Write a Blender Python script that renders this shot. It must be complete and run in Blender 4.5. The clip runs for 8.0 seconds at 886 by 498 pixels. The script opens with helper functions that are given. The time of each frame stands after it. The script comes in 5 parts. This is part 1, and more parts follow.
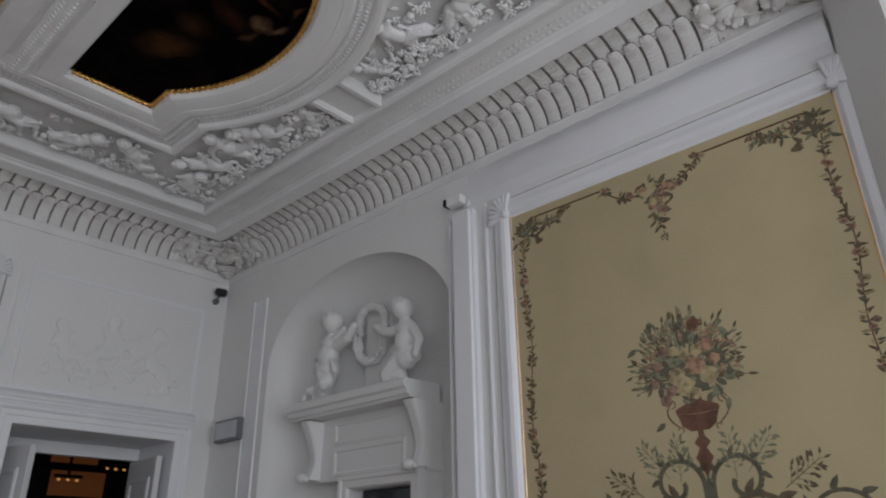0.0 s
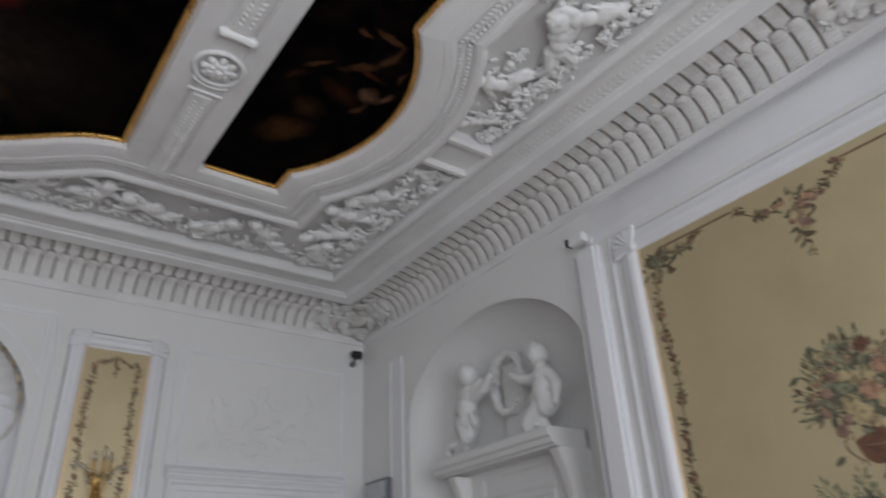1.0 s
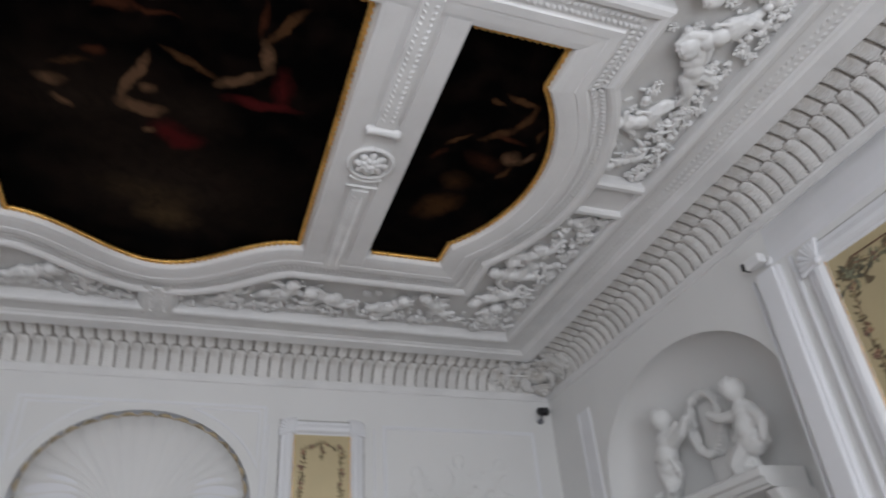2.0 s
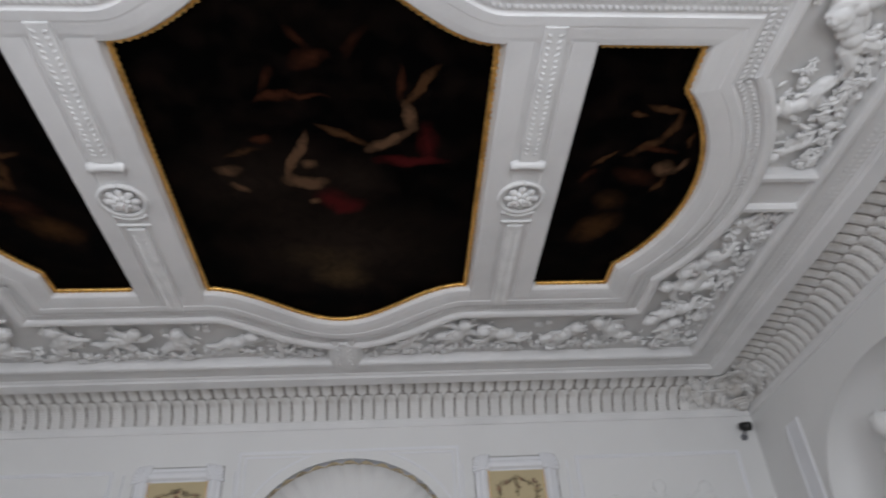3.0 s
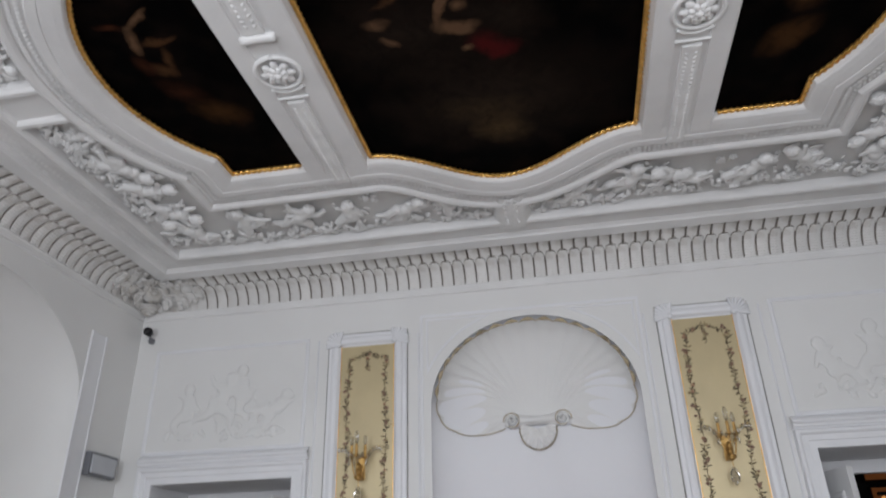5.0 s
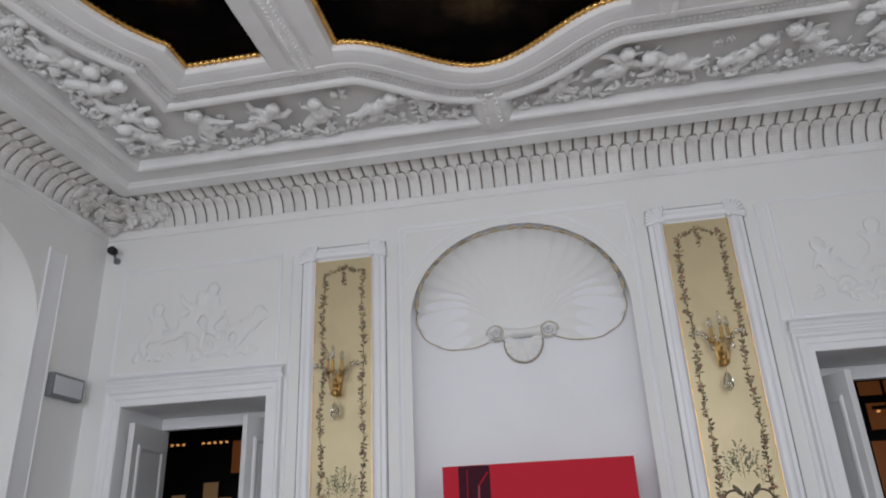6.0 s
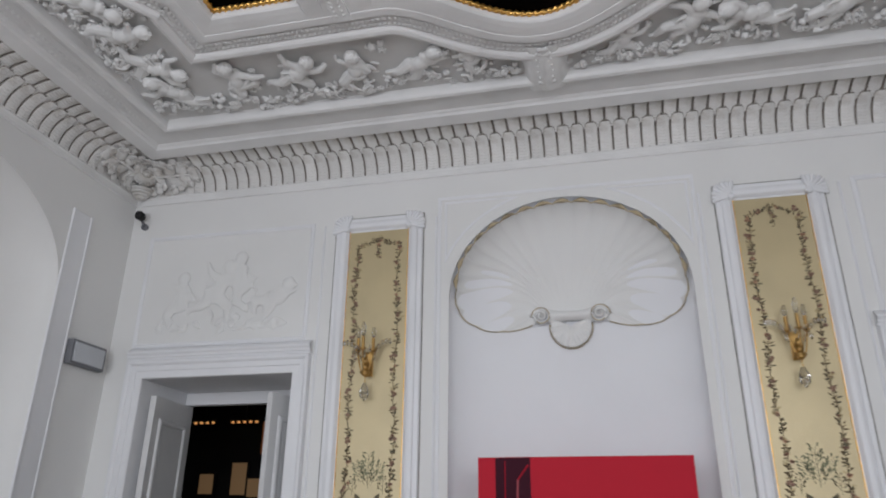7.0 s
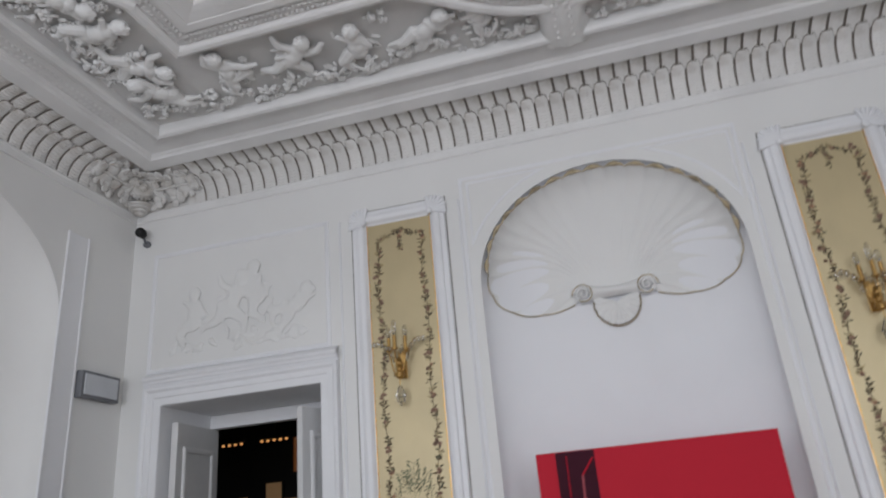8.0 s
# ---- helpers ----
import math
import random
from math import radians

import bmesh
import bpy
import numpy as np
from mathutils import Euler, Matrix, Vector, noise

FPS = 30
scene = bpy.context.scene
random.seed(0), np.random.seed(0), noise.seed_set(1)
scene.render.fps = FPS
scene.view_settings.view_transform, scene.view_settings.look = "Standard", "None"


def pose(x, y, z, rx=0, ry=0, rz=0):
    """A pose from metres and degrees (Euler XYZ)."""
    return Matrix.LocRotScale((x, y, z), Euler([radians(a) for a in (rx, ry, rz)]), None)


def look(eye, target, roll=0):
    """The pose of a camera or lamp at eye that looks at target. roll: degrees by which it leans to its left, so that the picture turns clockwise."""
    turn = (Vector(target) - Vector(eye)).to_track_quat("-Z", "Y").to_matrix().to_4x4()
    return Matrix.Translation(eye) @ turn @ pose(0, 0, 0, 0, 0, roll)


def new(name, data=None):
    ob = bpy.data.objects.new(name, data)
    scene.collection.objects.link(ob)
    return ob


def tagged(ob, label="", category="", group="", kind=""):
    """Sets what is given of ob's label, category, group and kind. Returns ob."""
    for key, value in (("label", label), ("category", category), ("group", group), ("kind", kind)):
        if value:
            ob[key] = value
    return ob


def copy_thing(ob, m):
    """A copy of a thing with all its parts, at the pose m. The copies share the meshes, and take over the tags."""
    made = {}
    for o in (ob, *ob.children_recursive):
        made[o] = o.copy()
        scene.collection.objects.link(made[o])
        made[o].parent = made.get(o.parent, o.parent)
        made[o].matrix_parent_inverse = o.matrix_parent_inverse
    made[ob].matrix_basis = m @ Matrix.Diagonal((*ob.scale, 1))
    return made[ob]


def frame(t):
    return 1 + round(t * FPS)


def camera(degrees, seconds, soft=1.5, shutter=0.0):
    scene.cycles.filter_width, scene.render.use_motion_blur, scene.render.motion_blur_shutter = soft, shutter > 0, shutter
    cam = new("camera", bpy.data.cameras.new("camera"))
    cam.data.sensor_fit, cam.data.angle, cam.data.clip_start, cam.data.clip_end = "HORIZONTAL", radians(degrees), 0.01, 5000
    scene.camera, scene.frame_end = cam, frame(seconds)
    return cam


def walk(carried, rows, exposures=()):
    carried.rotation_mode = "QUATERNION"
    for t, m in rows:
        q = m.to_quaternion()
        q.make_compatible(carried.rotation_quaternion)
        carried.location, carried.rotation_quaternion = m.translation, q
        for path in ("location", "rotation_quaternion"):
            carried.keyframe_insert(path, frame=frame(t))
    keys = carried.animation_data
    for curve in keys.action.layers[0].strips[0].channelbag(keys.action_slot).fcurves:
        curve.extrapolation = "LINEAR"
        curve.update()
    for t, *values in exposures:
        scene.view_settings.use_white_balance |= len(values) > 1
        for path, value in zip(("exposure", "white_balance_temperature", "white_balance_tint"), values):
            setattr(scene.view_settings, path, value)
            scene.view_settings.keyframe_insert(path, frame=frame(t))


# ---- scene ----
cam = camera(64.6, 8.0, soft=1.9, shutter=0.5)
PATH = [
    (0, (5.344, 0.343, 1.688), (4.108, 1.689, 2.502), -0.8),
    (0.5, (5.344, 0.33, 1.679), (4.064, 1.602, 2.541), -2.5),
    (1, (5.32, 0.33, 1.732), (3.902, 1.389, 2.664), -2.9),
    (1.5, (5.352, 0.325, 1.758), (3.838, 1.157, 2.765), -2.9),
    (2.8, (5.435, 0.312, 1.714), (3.839, 0.557, 2.894), -5.2),
    (3, (5.447, 0.352, 1.729), (3.842, 0.496, 2.913), -3.8),
    (3.5, (5.459, 0.325, 1.697), (3.822, 0.26, 2.845), -2.0),
    (4, (5.387, 0.292, 1.661), (3.75, 0.068, 2.788), -3.7),
    (4.2, (5.334, 0.212, 1.724), (3.665, -0.025, 2.799), -5.0),
    (5.3, (5.12, 0.303, 1.716), (3.341, -0.034, 2.566), -0.5),
    (5.5, (5.002, 0.326, 1.606), (3.223, -0.029, 2.448), -0.5),
    (6, (4.8, 0.29, 1.567), (2.976, -0.019, 2.327), -2.6),
    (6.5, (4.613, 0.256, 1.560), (2.769, -0.062, 2.265), -0.9),
    (7, (4.382, 0.219, 1.590), (2.576, -0.213, 2.333), 0.6),
    (7.5, (4.165, 0.153, 1.605), (2.392, -0.273, 2.426), -1.5),
    (8, (4.042, 0.012, 1.661), (2.239, -0.443, 2.399), -5.1),
]
EXPOSURES = [(0, -0.86), (1.0, -0.60), (1.5, -0.46), (3.5, -0.34), (5.5, -0.18), (6.5, -0.18), (8, -0.20)]
walk(cam, [(t, look(eye, target, roll)) for t, eye, target, roll in PATH], EXPOSURES)

# ---- plan ----
EX, YN, YS = 5.1, 3.34, -3.35          # east end of the painted ceiling, north and south walls
CE, PIER_X = 5.02, 4.95                 # east end of the side cornices, and where the piers stand before it
FRIEZE, BOARD, CORN = 4.27, 4.2, 4.02
BAY = 6.15                              # window wall behind the transverse beam

# ---- light ----
world = bpy.data.worlds.new("sky")
scene.world = world
world.use_nodes = True
wn = world.node_tree.nodes
sky = wn.new("ShaderNodeTexSky")
sky.sky_type, sky.sun_disc, sky.sun_elevation, sky.sun_rotation = "NISHITA", False, radians(40), radians(250)
world.node_tree.links.new(sky.outputs[0], wn["Background"].inputs[0])
wn["Background"].inputs[1].default_value = 0.12


def lamp_area(name, m, sx, sy, watts, color):
    d = bpy.data.lights.new(name, "AREA")
    d.shape, d.size, d.size_y, d.energy, d.color = "RECTANGLE", sx, sy, watts, color
    d.spread = radians(165)
    ob = new(name, d)
    ob.matrix_world = m
    return ob


WINDOWS = [(-3.0, -1.4), (-0.8, 0.8), (1.4, 3.0)]
for a, b in WINDOWS:
    lamp_area("window_light", look((BAY - 0.06, (a + b) / 2, 2.35), (0, (a + b) / 2, 2.15)), b - a, 2.6, 60, (0.90, 0.925, 1.0))


# ---- materials ----
def mat(name, color, rough=0.6, metal=0.0, vary=0.08, scale=3.0, bump=0.15, fine=60.0, tint=None, spec=0.4, rnd=0.0):
    m = bpy.data.materials.new(name)
    m.use_nodes = True
    nt = m.node_tree
    n, l = nt.nodes, nt.links
    b = n["Principled BSDF"]
    b.inputs["Roughness"].default_value, b.inputs["Metallic"].default_value = rough, metal
    b.inputs["Specular IOR Level"].default_value = spec
    co = n.new("ShaderNodeTexCoord")
    n1, n2 = n.new("ShaderNodeTexNoise"), n.new("ShaderNodeTexNoise")
    n1.inputs["Scale"].default_value, n1.inputs["Detail"].default_value = scale, 5
    n2.inputs["Scale"].default_value, n2.inputs["Detail"].default_value = fine, 3
    l.new(co.outputs["Object"], n1.inputs["Vector"])
    l.new(co.outputs["Object"], n2.inputs["Vector"])
    r = n.new("ShaderNodeValToRGB")
    dark = tint if tint else tuple(c * (1 - 3 * vary) for c in color)
    r.color_ramp.elements[0].color, r.color_ramp.elements[0].position = (*dark, 1), 0.3
    r.color_ramp.elements[1].color, r.color_ramp.elements[1].position = (*color, 1), 0.3 + 0.25
    l.new(n1.outputs["Fac"], r.inputs["Fac"])
    mix = n.new("ShaderNodeMixRGB")
    mix.blend_type, mix.inputs["Fac"].default_value = "OVERLAY", vary
    l.new(r.outputs["Color"], mix.inputs["Color1"])
    l.new(n2.outputs["Fac"], mix.inputs["Color2"])
    out = mix.outputs["Color"]
    if rnd:
        info, hsv, mr = n.new("ShaderNodeObjectInfo"), n.new("ShaderNodeHueSaturation"), n.new("ShaderNodeMapRange")
        mr.inputs["To Min"].default_value, mr.inputs["To Max"].default_value = 1 - rnd, 1 + rnd * 0.4
        l.new(info.outputs["Random"], mr.inputs["Value"])
        l.new(mr.outputs["Result"], hsv.inputs["Value"])
        l.new(out, hsv.inputs["Color"])
        out = hsv.outputs["Color"]
    l.new(out, b.inputs["Base Color"])
    bp = n.new("ShaderNodeBump")
    bp.inputs["Strength"].default_value, bp.inputs["Distance"].default_value = bump, 0.01
    l.new(n2.outputs["Fac"], bp.inputs["Height"])
    l.new(bp.outputs["Normal"], b.inputs["Normal"])
    return m


def glow(name, color, power):
    m = bpy.data.materials.new(name)
    m.use_nodes = True
    b = m.node_tree.nodes["Principled BSDF"]
    b.inputs["Base Color"].default_value = (*color, 1)
    b.inputs["Emission Color"].default_value = (*color, 1)
    b.inputs["Emission Strength"].default_value = power
    return m


WALL = mat("wall_paint", (0.775, 0.774, 0.762), 0.55, vary=0.02, scale=0.8, bump=0.05, fine=25)
TRIM = mat("trim_paint", (0.80, 0.806, 0.825), 0.42, vary=0.02, scale=1.5, bump=0.05, fine=30)
STUCCO = mat("ceiling_stucco", (0.785, 0.782, 0.775), 0.6, vary=0.04, scale=2.0, bump=0.12, fine=45)
RELIEF = mat("relief_stucco", (0.81, 0.81, 0.80), 0.55, vary=0.05, scale=6.0, bump=0.2, fine=70)
GROUND = mat("frieze_ground", (0.70, 0.695, 0.685), 0.7, vary=0.05, scale=2.0, bump=0.15, fine=50)
LEAF = mat("leaf_plaster", (0.76, 0.75, 0.73), 0.6, vary=0.08, scale=9.0, bump=0.35, fine=90, tint=(0.58, 0.55, 0.51), rnd=0.1)
COVE = mat("dark_cove", (0.25, 0.222, 0.195), 0.85, vary=0.1, scale=12.0, bump=0.3, fine=60)
SILK = mat("gold_silk", (0.565, 0.468, 0.278), 0.38, 0.30, vary=0.04, scale=2.2, bump=0.15, fine=240, spec=0.6)
GILT = mat("gilding", (0.90, 0.53, 0.15), 0.30, 0.9, vary=0.12, scale=14, bump=0.3, fine=80, tint=(0.58, 0.31, 0.08))
_b = SILK.node_tree.nodes["Principled BSDF"]
_b.inputs["Sheen Weight"].default_value, _b.inputs["Sheen Roughness"].default_value, _b.inputs["Sheen Tint"].default_value = 0.30, 0.35, (1.0, 0.88, 0.62, 1)
BRASS = mat("brass", (0.50, 0.31, 0.11), 0.32, 1.0, vary=0.05, scale=20, bump=0.05)
# paler and bluer than the wall round the west niche
NICHE = mat("niche_blue_white", (0.82, 0.828, 0.855), 0.55, vary=0.02, scale=0.8, bump=0.05, fine=25)
DOOR = mat("door_paint", (0.70, 0.70, 0.70), 0.4, vary=0.03, scale=2, bump=0.06, fine=30)
# near-black colour gives the rooms beyond the doorways their darkness
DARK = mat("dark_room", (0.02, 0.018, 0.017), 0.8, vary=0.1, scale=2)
BLACK = mat("black_plastic", (0.012, 0.012, 0.013), 0.4, vary=0.05)
GREYP = mat("grey_plastic", (0.17, 0.175, 0.19), 0.4, vary=0.03)
LENS = mat("milky_cover", (0.55, 0.57, 0.60), 0.2, vary=0.03)
RED = mat("red_print", (0.50, 0.016, 0.034), 0.6, vary=0.02, scale=2, bump=0.03, spec=0.12)
DKRED = mat("dark_print", (0.045, 0.004, 0.014), 0.6, vary=0.1, scale=5, bump=0.03, spec=0.12)
PINK = mat("pink_print", (0.45, 0.10, 0.12), 0.45, vary=0.05)
WHITEP = mat("white_print", (0.8, 0.8, 0.8), 0.45, vary=0.02)
FLOOR = mat("parquet", (0.24, 0.19, 0.14), 0.35, vary=0.12, scale=4, bump=0.1, fine=40)
OLIVE = mat("leaf_embroidery", (0.15, 0.112, 0.064), 0.7, vary=0.15, scale=20, rnd=0.1)
GREEN = mat("sage_embroidery", (0.125, 0.115, 0.075), 0.7, vary=0.15, scale=20)
PALE = mat("pale_leaf_embroidery", (0.24, 0.24, 0.15), 0.7, vary=0.15, scale=20)
ROSE = mat("rose_embroidery", (0.30, 0.19, 0.135), 0.7, vary=0.2, scale=30)
CORAL = mat("coral_embroidery", (0.42, 0.25, 0.155), 0.7, vary=0.2, scale=30)
STRAW = mat("straw_embroidery", (0.44, 0.35, 0.19), 0.7, vary=0.2, scale=30)
TERRA = mat("terracotta_embroidery", (0.17, 0.082, 0.05), 0.7, vary=0.2, scale=12)
AGED = mat("aged_gilt_edge", (0.48, 0.395, 0.26), 0.55, 0.15, vary=0.15, scale=15)
JOINT = mat("dark_joint", (0.30, 0.285, 0.26), 0.9, vary=0.2, scale=7, bump=0.3)
GLASS = bpy.data.materials.new("crystal_glass")
GLASS.use_nodes = True
_g = GLASS.node_tree.nodes["Principled BSDF"]
_g.inputs["Transmission Weight"].default_value, _g.inputs["Roughness"].default_value, _g.inputs["IOR"].default_value = 1.0, 0.03, 1.5
PANE = bpy.data.materials.new("window_glass")
PANE.use_nodes = True
_g = PANE.node_tree.nodes["Principled BSDF"]
_g.inputs["Transmission Weight"].default_value, _g.inputs["Roughness"].default_value, _g.inputs["IOR"].default_value = 1.0, 0.0, 1.1
SMOKE = mat("dark_glass", (0.02, 0.025, 0.03), 0.08, vary=0.02, bump=0.0, spec=0.6)


# ---- helpers of the place ----
def mesh_of(name, bm, material, smooth=False):
    me = bpy.data.meshes.new(name)
    bmesh.ops.recalc_face_normals(bm, faces=bm.faces[:])
    bm.to_mesh(me)
    bm.free()
    for m in (material if isinstance(material, (list, tuple)) else [material]):
        me.materials.append(m)
    if smooth:
        me.shade_smooth()
    return me


def part(name, bm, material, parent=None, label="", smooth=False, m=None):
    ob = new(name, mesh_of(name, bm, material, smooth))
    if parent:
        ob.parent = parent
    if m:
        ob.matrix_local = m
    if label:
        ob["label"] = label
    return ob


def thing(name, m, label, category, group="", kind=""):
    ob = new(name)
    ob.empty_display_size = 0.1
    ob.matrix_world = m
    return tagged(ob, label, category, group, kind)


def box(bm, x0, x1, y0, y1, z0, z1, bevel=0.0):
    r = bmesh.ops.create_cube(bm, size=1, matrix=Matrix.LocRotScale(((x0 + x1) / 2, (y0 + y1) / 2, (z0 + z1) / 2), None, (abs(x1 - x0), abs(y1 - y0), abs(z1 - z0))))
    if bevel:
        es = {e for v in r["verts"] for e in v.link_edges}
        bmesh.ops.bevel(bm, geom=list(es), offset=bevel, segments=2, affect="EDGES", profile=0.6)
    return bm


def ball(bm, c, r, rot=None, sub=2):
    r = r if isinstance(r, (tuple, list)) else (r, r, r)
    bmesh.ops.create_icosphere(bm, subdivisions=sub, radius=1, matrix=Matrix.LocRotScale(c, rot, r))


def cone(bm, c, r1, r2, h, rot=None, seg=16):
    bmesh.ops.create_cone(bm, cap_ends=True, segments=seg, radius1=r1, radius2=r2, depth=h, matrix=Matrix.LocRotScale(c, rot, None))


def limb(bm, a, b, ra, rb, seg=8, caps=True):
    """A tapered round limb from a to b with round ends."""
    a, b = Vector(a), Vector(b)
    q = (b - a).to_track_quat("Z", "Y")
    bmesh.ops.create_cone(bm, cap_ends=True, segments=seg, radius1=ra, radius2=rb, depth=(b - a).length, matrix=Matrix.LocRotScale((a + b) / 2, q, None))
    if caps:
        ball(bm, a, ra, sub=1)
        ball(bm, b, rb, sub=1)


def tube(bm, pts, radius, seg=6):
    """A round tube along points; radius a number or a list."""
    rings = []
    pts = [Vector(p) for p in pts]
    for i, p in enumerate(pts):
        d = (pts[min(i + 1, len(pts) - 1)] - pts[max(i - 1, 0)]).normalized()
        q = d.to_track_quat("Z", "Y")
        r = radius[i] if isinstance(radius, (list, tuple)) else radius
        rings.append([bm.verts.new(p + q @ Vector((math.cos(k * math.tau / seg) * r, math.sin(k * math.tau / seg) * r, 0))) for k in range(seg)])
    for a, b in zip(rings, rings[1:]):
        for k in range(seg):
            bm.faces.new((a[k], a[(k + 1) % seg], b[(k + 1) % seg], b[k]))
    bm.faces.new(rings[0][::-1])
    bm.faces.new(rings[-1])


def grid(bm, rows, closed_u=False, closed_v=False):
    vs = [[bm.verts.new(p) for p in r] for r in rows]
    nu, nv = len(vs), len(vs[0])
    for i in range(nu if closed_u else nu - 1):
        for j in range(nv if closed_v else nv - 1):
            q = (vs[i][j], vs[i][(j + 1) % nv], vs[(i + 1) % nu][(j + 1) % nv], vs[(i + 1) % nu][j])
            bm.faces.new(q)
    return vs


def offset(poly, d, closed=True):
    """The polyline moved to its right by d, mitred."""
    n, out = len(poly), []
    for i, p in enumerate(poly):
        p = Vector(p)
        a = Vector(poly[(i - 1) % n]) if closed or i > 0 else None
        b = Vector(poly[(i + 1) % n]) if closed or i < n - 1 else None
        ns = []
        for u, v in ((a, p), (p, b)):
            if u is not None and v is not None and (v - u).length > 1e-6:
                t = (v - u).normalized()
                ns.append(Vector((t.y, -t.x)))
        m = (ns[0] + ns[-1]).normalized()
        out.append(p + m * (d / max(0.35, m.dot(ns[0]))))
    return out


def sweep(bm, poly, profile, to3d, closed=True):
    """A moulding: profile of (offset, height) carried along poly."""
    rows = [[to3d(q.x, q.y, h) for q in offset(poly, d, closed)] for d, h in profile]
    grid(bm, rows, closed_v=closed)


def on_west(y, z, h):
    return (h, y, z)


def on_north(x, z, h):
    return (x, YN - h, z)


def on_south(x, z, h):
    return (x, YS + h, z)


def on_ceiling(x, y, h):
    return (x, y, BOARD - h)


# ---- floor, walls, ceiling ----
bm = bmesh.new()
box(bm, -0.02, BAY + 0.3, YS - 0.3, YN + 0.3, -0.12, 0.0)
tagged(part("floor", bm, FLOOR), "polished oak parquet floor of the hall", "floor", kind="structure")


def arch_z(c, a, zs, b):
    return lambda u: zs + b * math.sqrt(max(0.0, 1 - ((u - c) / a) ** 2))


def wall_panels(bm, us, low, top, depth, to3d, foot=0.0):
    """A thick wall over the stretches us; low(u) is the underside there."""
    for u0, u1 in zip(us, us[1:]):
        l0, l1 = low(u0 + 1e-5), low(u1 - 1e-5)
        f = [(u0, l0), (u1, l1), (u1, top), (u0, top)]
        a = [bm.verts.new(to3d(u, z, 0)) for u, z in f]
        b = [bm.verts.new(to3d(u, z, -depth)) for u, z in f]
        bm.faces.new(a)
        bm.faces.new(b[::-1])
        bm.faces.new((a[0], b[0], b[1], a[1]))
        bm.faces.new((a[2], b[2], b[3], a[3]))
        if u0 == us[0] or abs(low(u0 - 1e-5) - l0) > 1e-3:
            bm.faces.new((a[0], a[3], b[3], b[0]))
        if u1 == us[-1] or abs(low(u1 + 1e-5) - l1) > 1e-3:
            bm.faces.new((a[1], b[1], b[2], a[2]))


def steps(a, b, n):
    return [a + (b - a) * i / n for i in range(n + 1)]


DOOR_IN, DOOR_OUT, DOOR_TOP = 1.87, 3.03, 2.57
NICHE_A, NICHE_Z, NICHE_B, NICHE_D = 0.785, 3.03, 0.68, 0.30
west_arch = arch_z(0, NICHE_A, NICHE_Z, NICHE_B)


def west_low(y):
    if DOOR_IN < abs(y) < DOOR_OUT:
        return DOOR_TOP
    return west_arch(y) if abs(y) < NICHE_A else 0.0


def cosine_steps(c, a, n):
    return [c - a * math.cos(math.pi * i / n) for i in range(n + 1)]


bm = bmesh.new()
wall_panels(bm, [YS - 0.3, -DOOR_OUT, -DOOR_IN] + cosine_steps(0, NICHE_A, 40) + [DOOR_IN, DOOR_OUT, YN + 0.3], west_low, 4.4, 0.65, on_west)
tagged(part("wall_west", bm, WALL), "white plastered wall with a shell niche and two doorways", "wall", kind="structure")


def niche_shell(name, c, a, zs, b, depth, to3d, material, label):
    """The hollow of a niche: half-oval plan, closed by a quarter dome."""
    bm = bmesh.new()
    rows = []
    for z in (0.0, zs * 0.5, zs):
        rows.append([to3d(c - a * math.cos(t), z, -depth * math.sin(t) - 0.002) for t in steps(0, math.pi, 36)])
    for e in steps(0, math.pi / 2, 12)[1:]:
        rows.append([to3d(c - a * math.cos(t) * math.cos(e), zs + b * math.sin(e), -depth * math.sin(t) * math.cos(e) - 0.002) for t in steps(0, math.pi, 36)])
    grid(bm, rows)
    return tagged(part(name, bm, material, smooth=True), label, "niche", kind="structure")


niche_shell("niche_west", 0, NICHE_A, NICHE_Z, NICHE_B, NICHE_D, on_west, NICHE, "bluish-white rounded wall niche behind the plaster shell")

N_C, N_A, N_Z, N_B = 1.70, 0.97, 3.03, 0.66
S_C, S_A, S_Z, S_B = 1.70, 1.07, 3.08, 0.70
for name, c, a, zs, b, y3d in (("north", N_C, N_A, N_Z, N_B, on_north), ("south", S_C, S_A, S_Z, S_B, on_south)):
    bm = bmesh.new()
    ar = arch_z(c, a, zs, b)
    wall_panels(bm, [-0.3] + cosine_steps(c, a, 40) + [BAY + 0.3], lambda u: ar(u) if abs(u - c) < a else 0.0, 4.4, 0.5, y3d)
    tagged(part("wall_" + name, bm, WALL), "white plastered wall with an arched niche", "wall", kind="structure")
    niche_shell("niche_" + name, c, a, zs, b, 0.42, y3d, WALL, "white arched wall niche with a rounded hollow")

bm = bmesh.new()
box(bm, -0.65, BAY + 0.3, YS - 0.5, YN + 0.5, FRIEZE + 0.03, FRIEZE + 0.3)
tagged(part("ceiling", bm, STUCCO), "white stucco ceiling slab above the frieze", "ceiling", kind="structure")

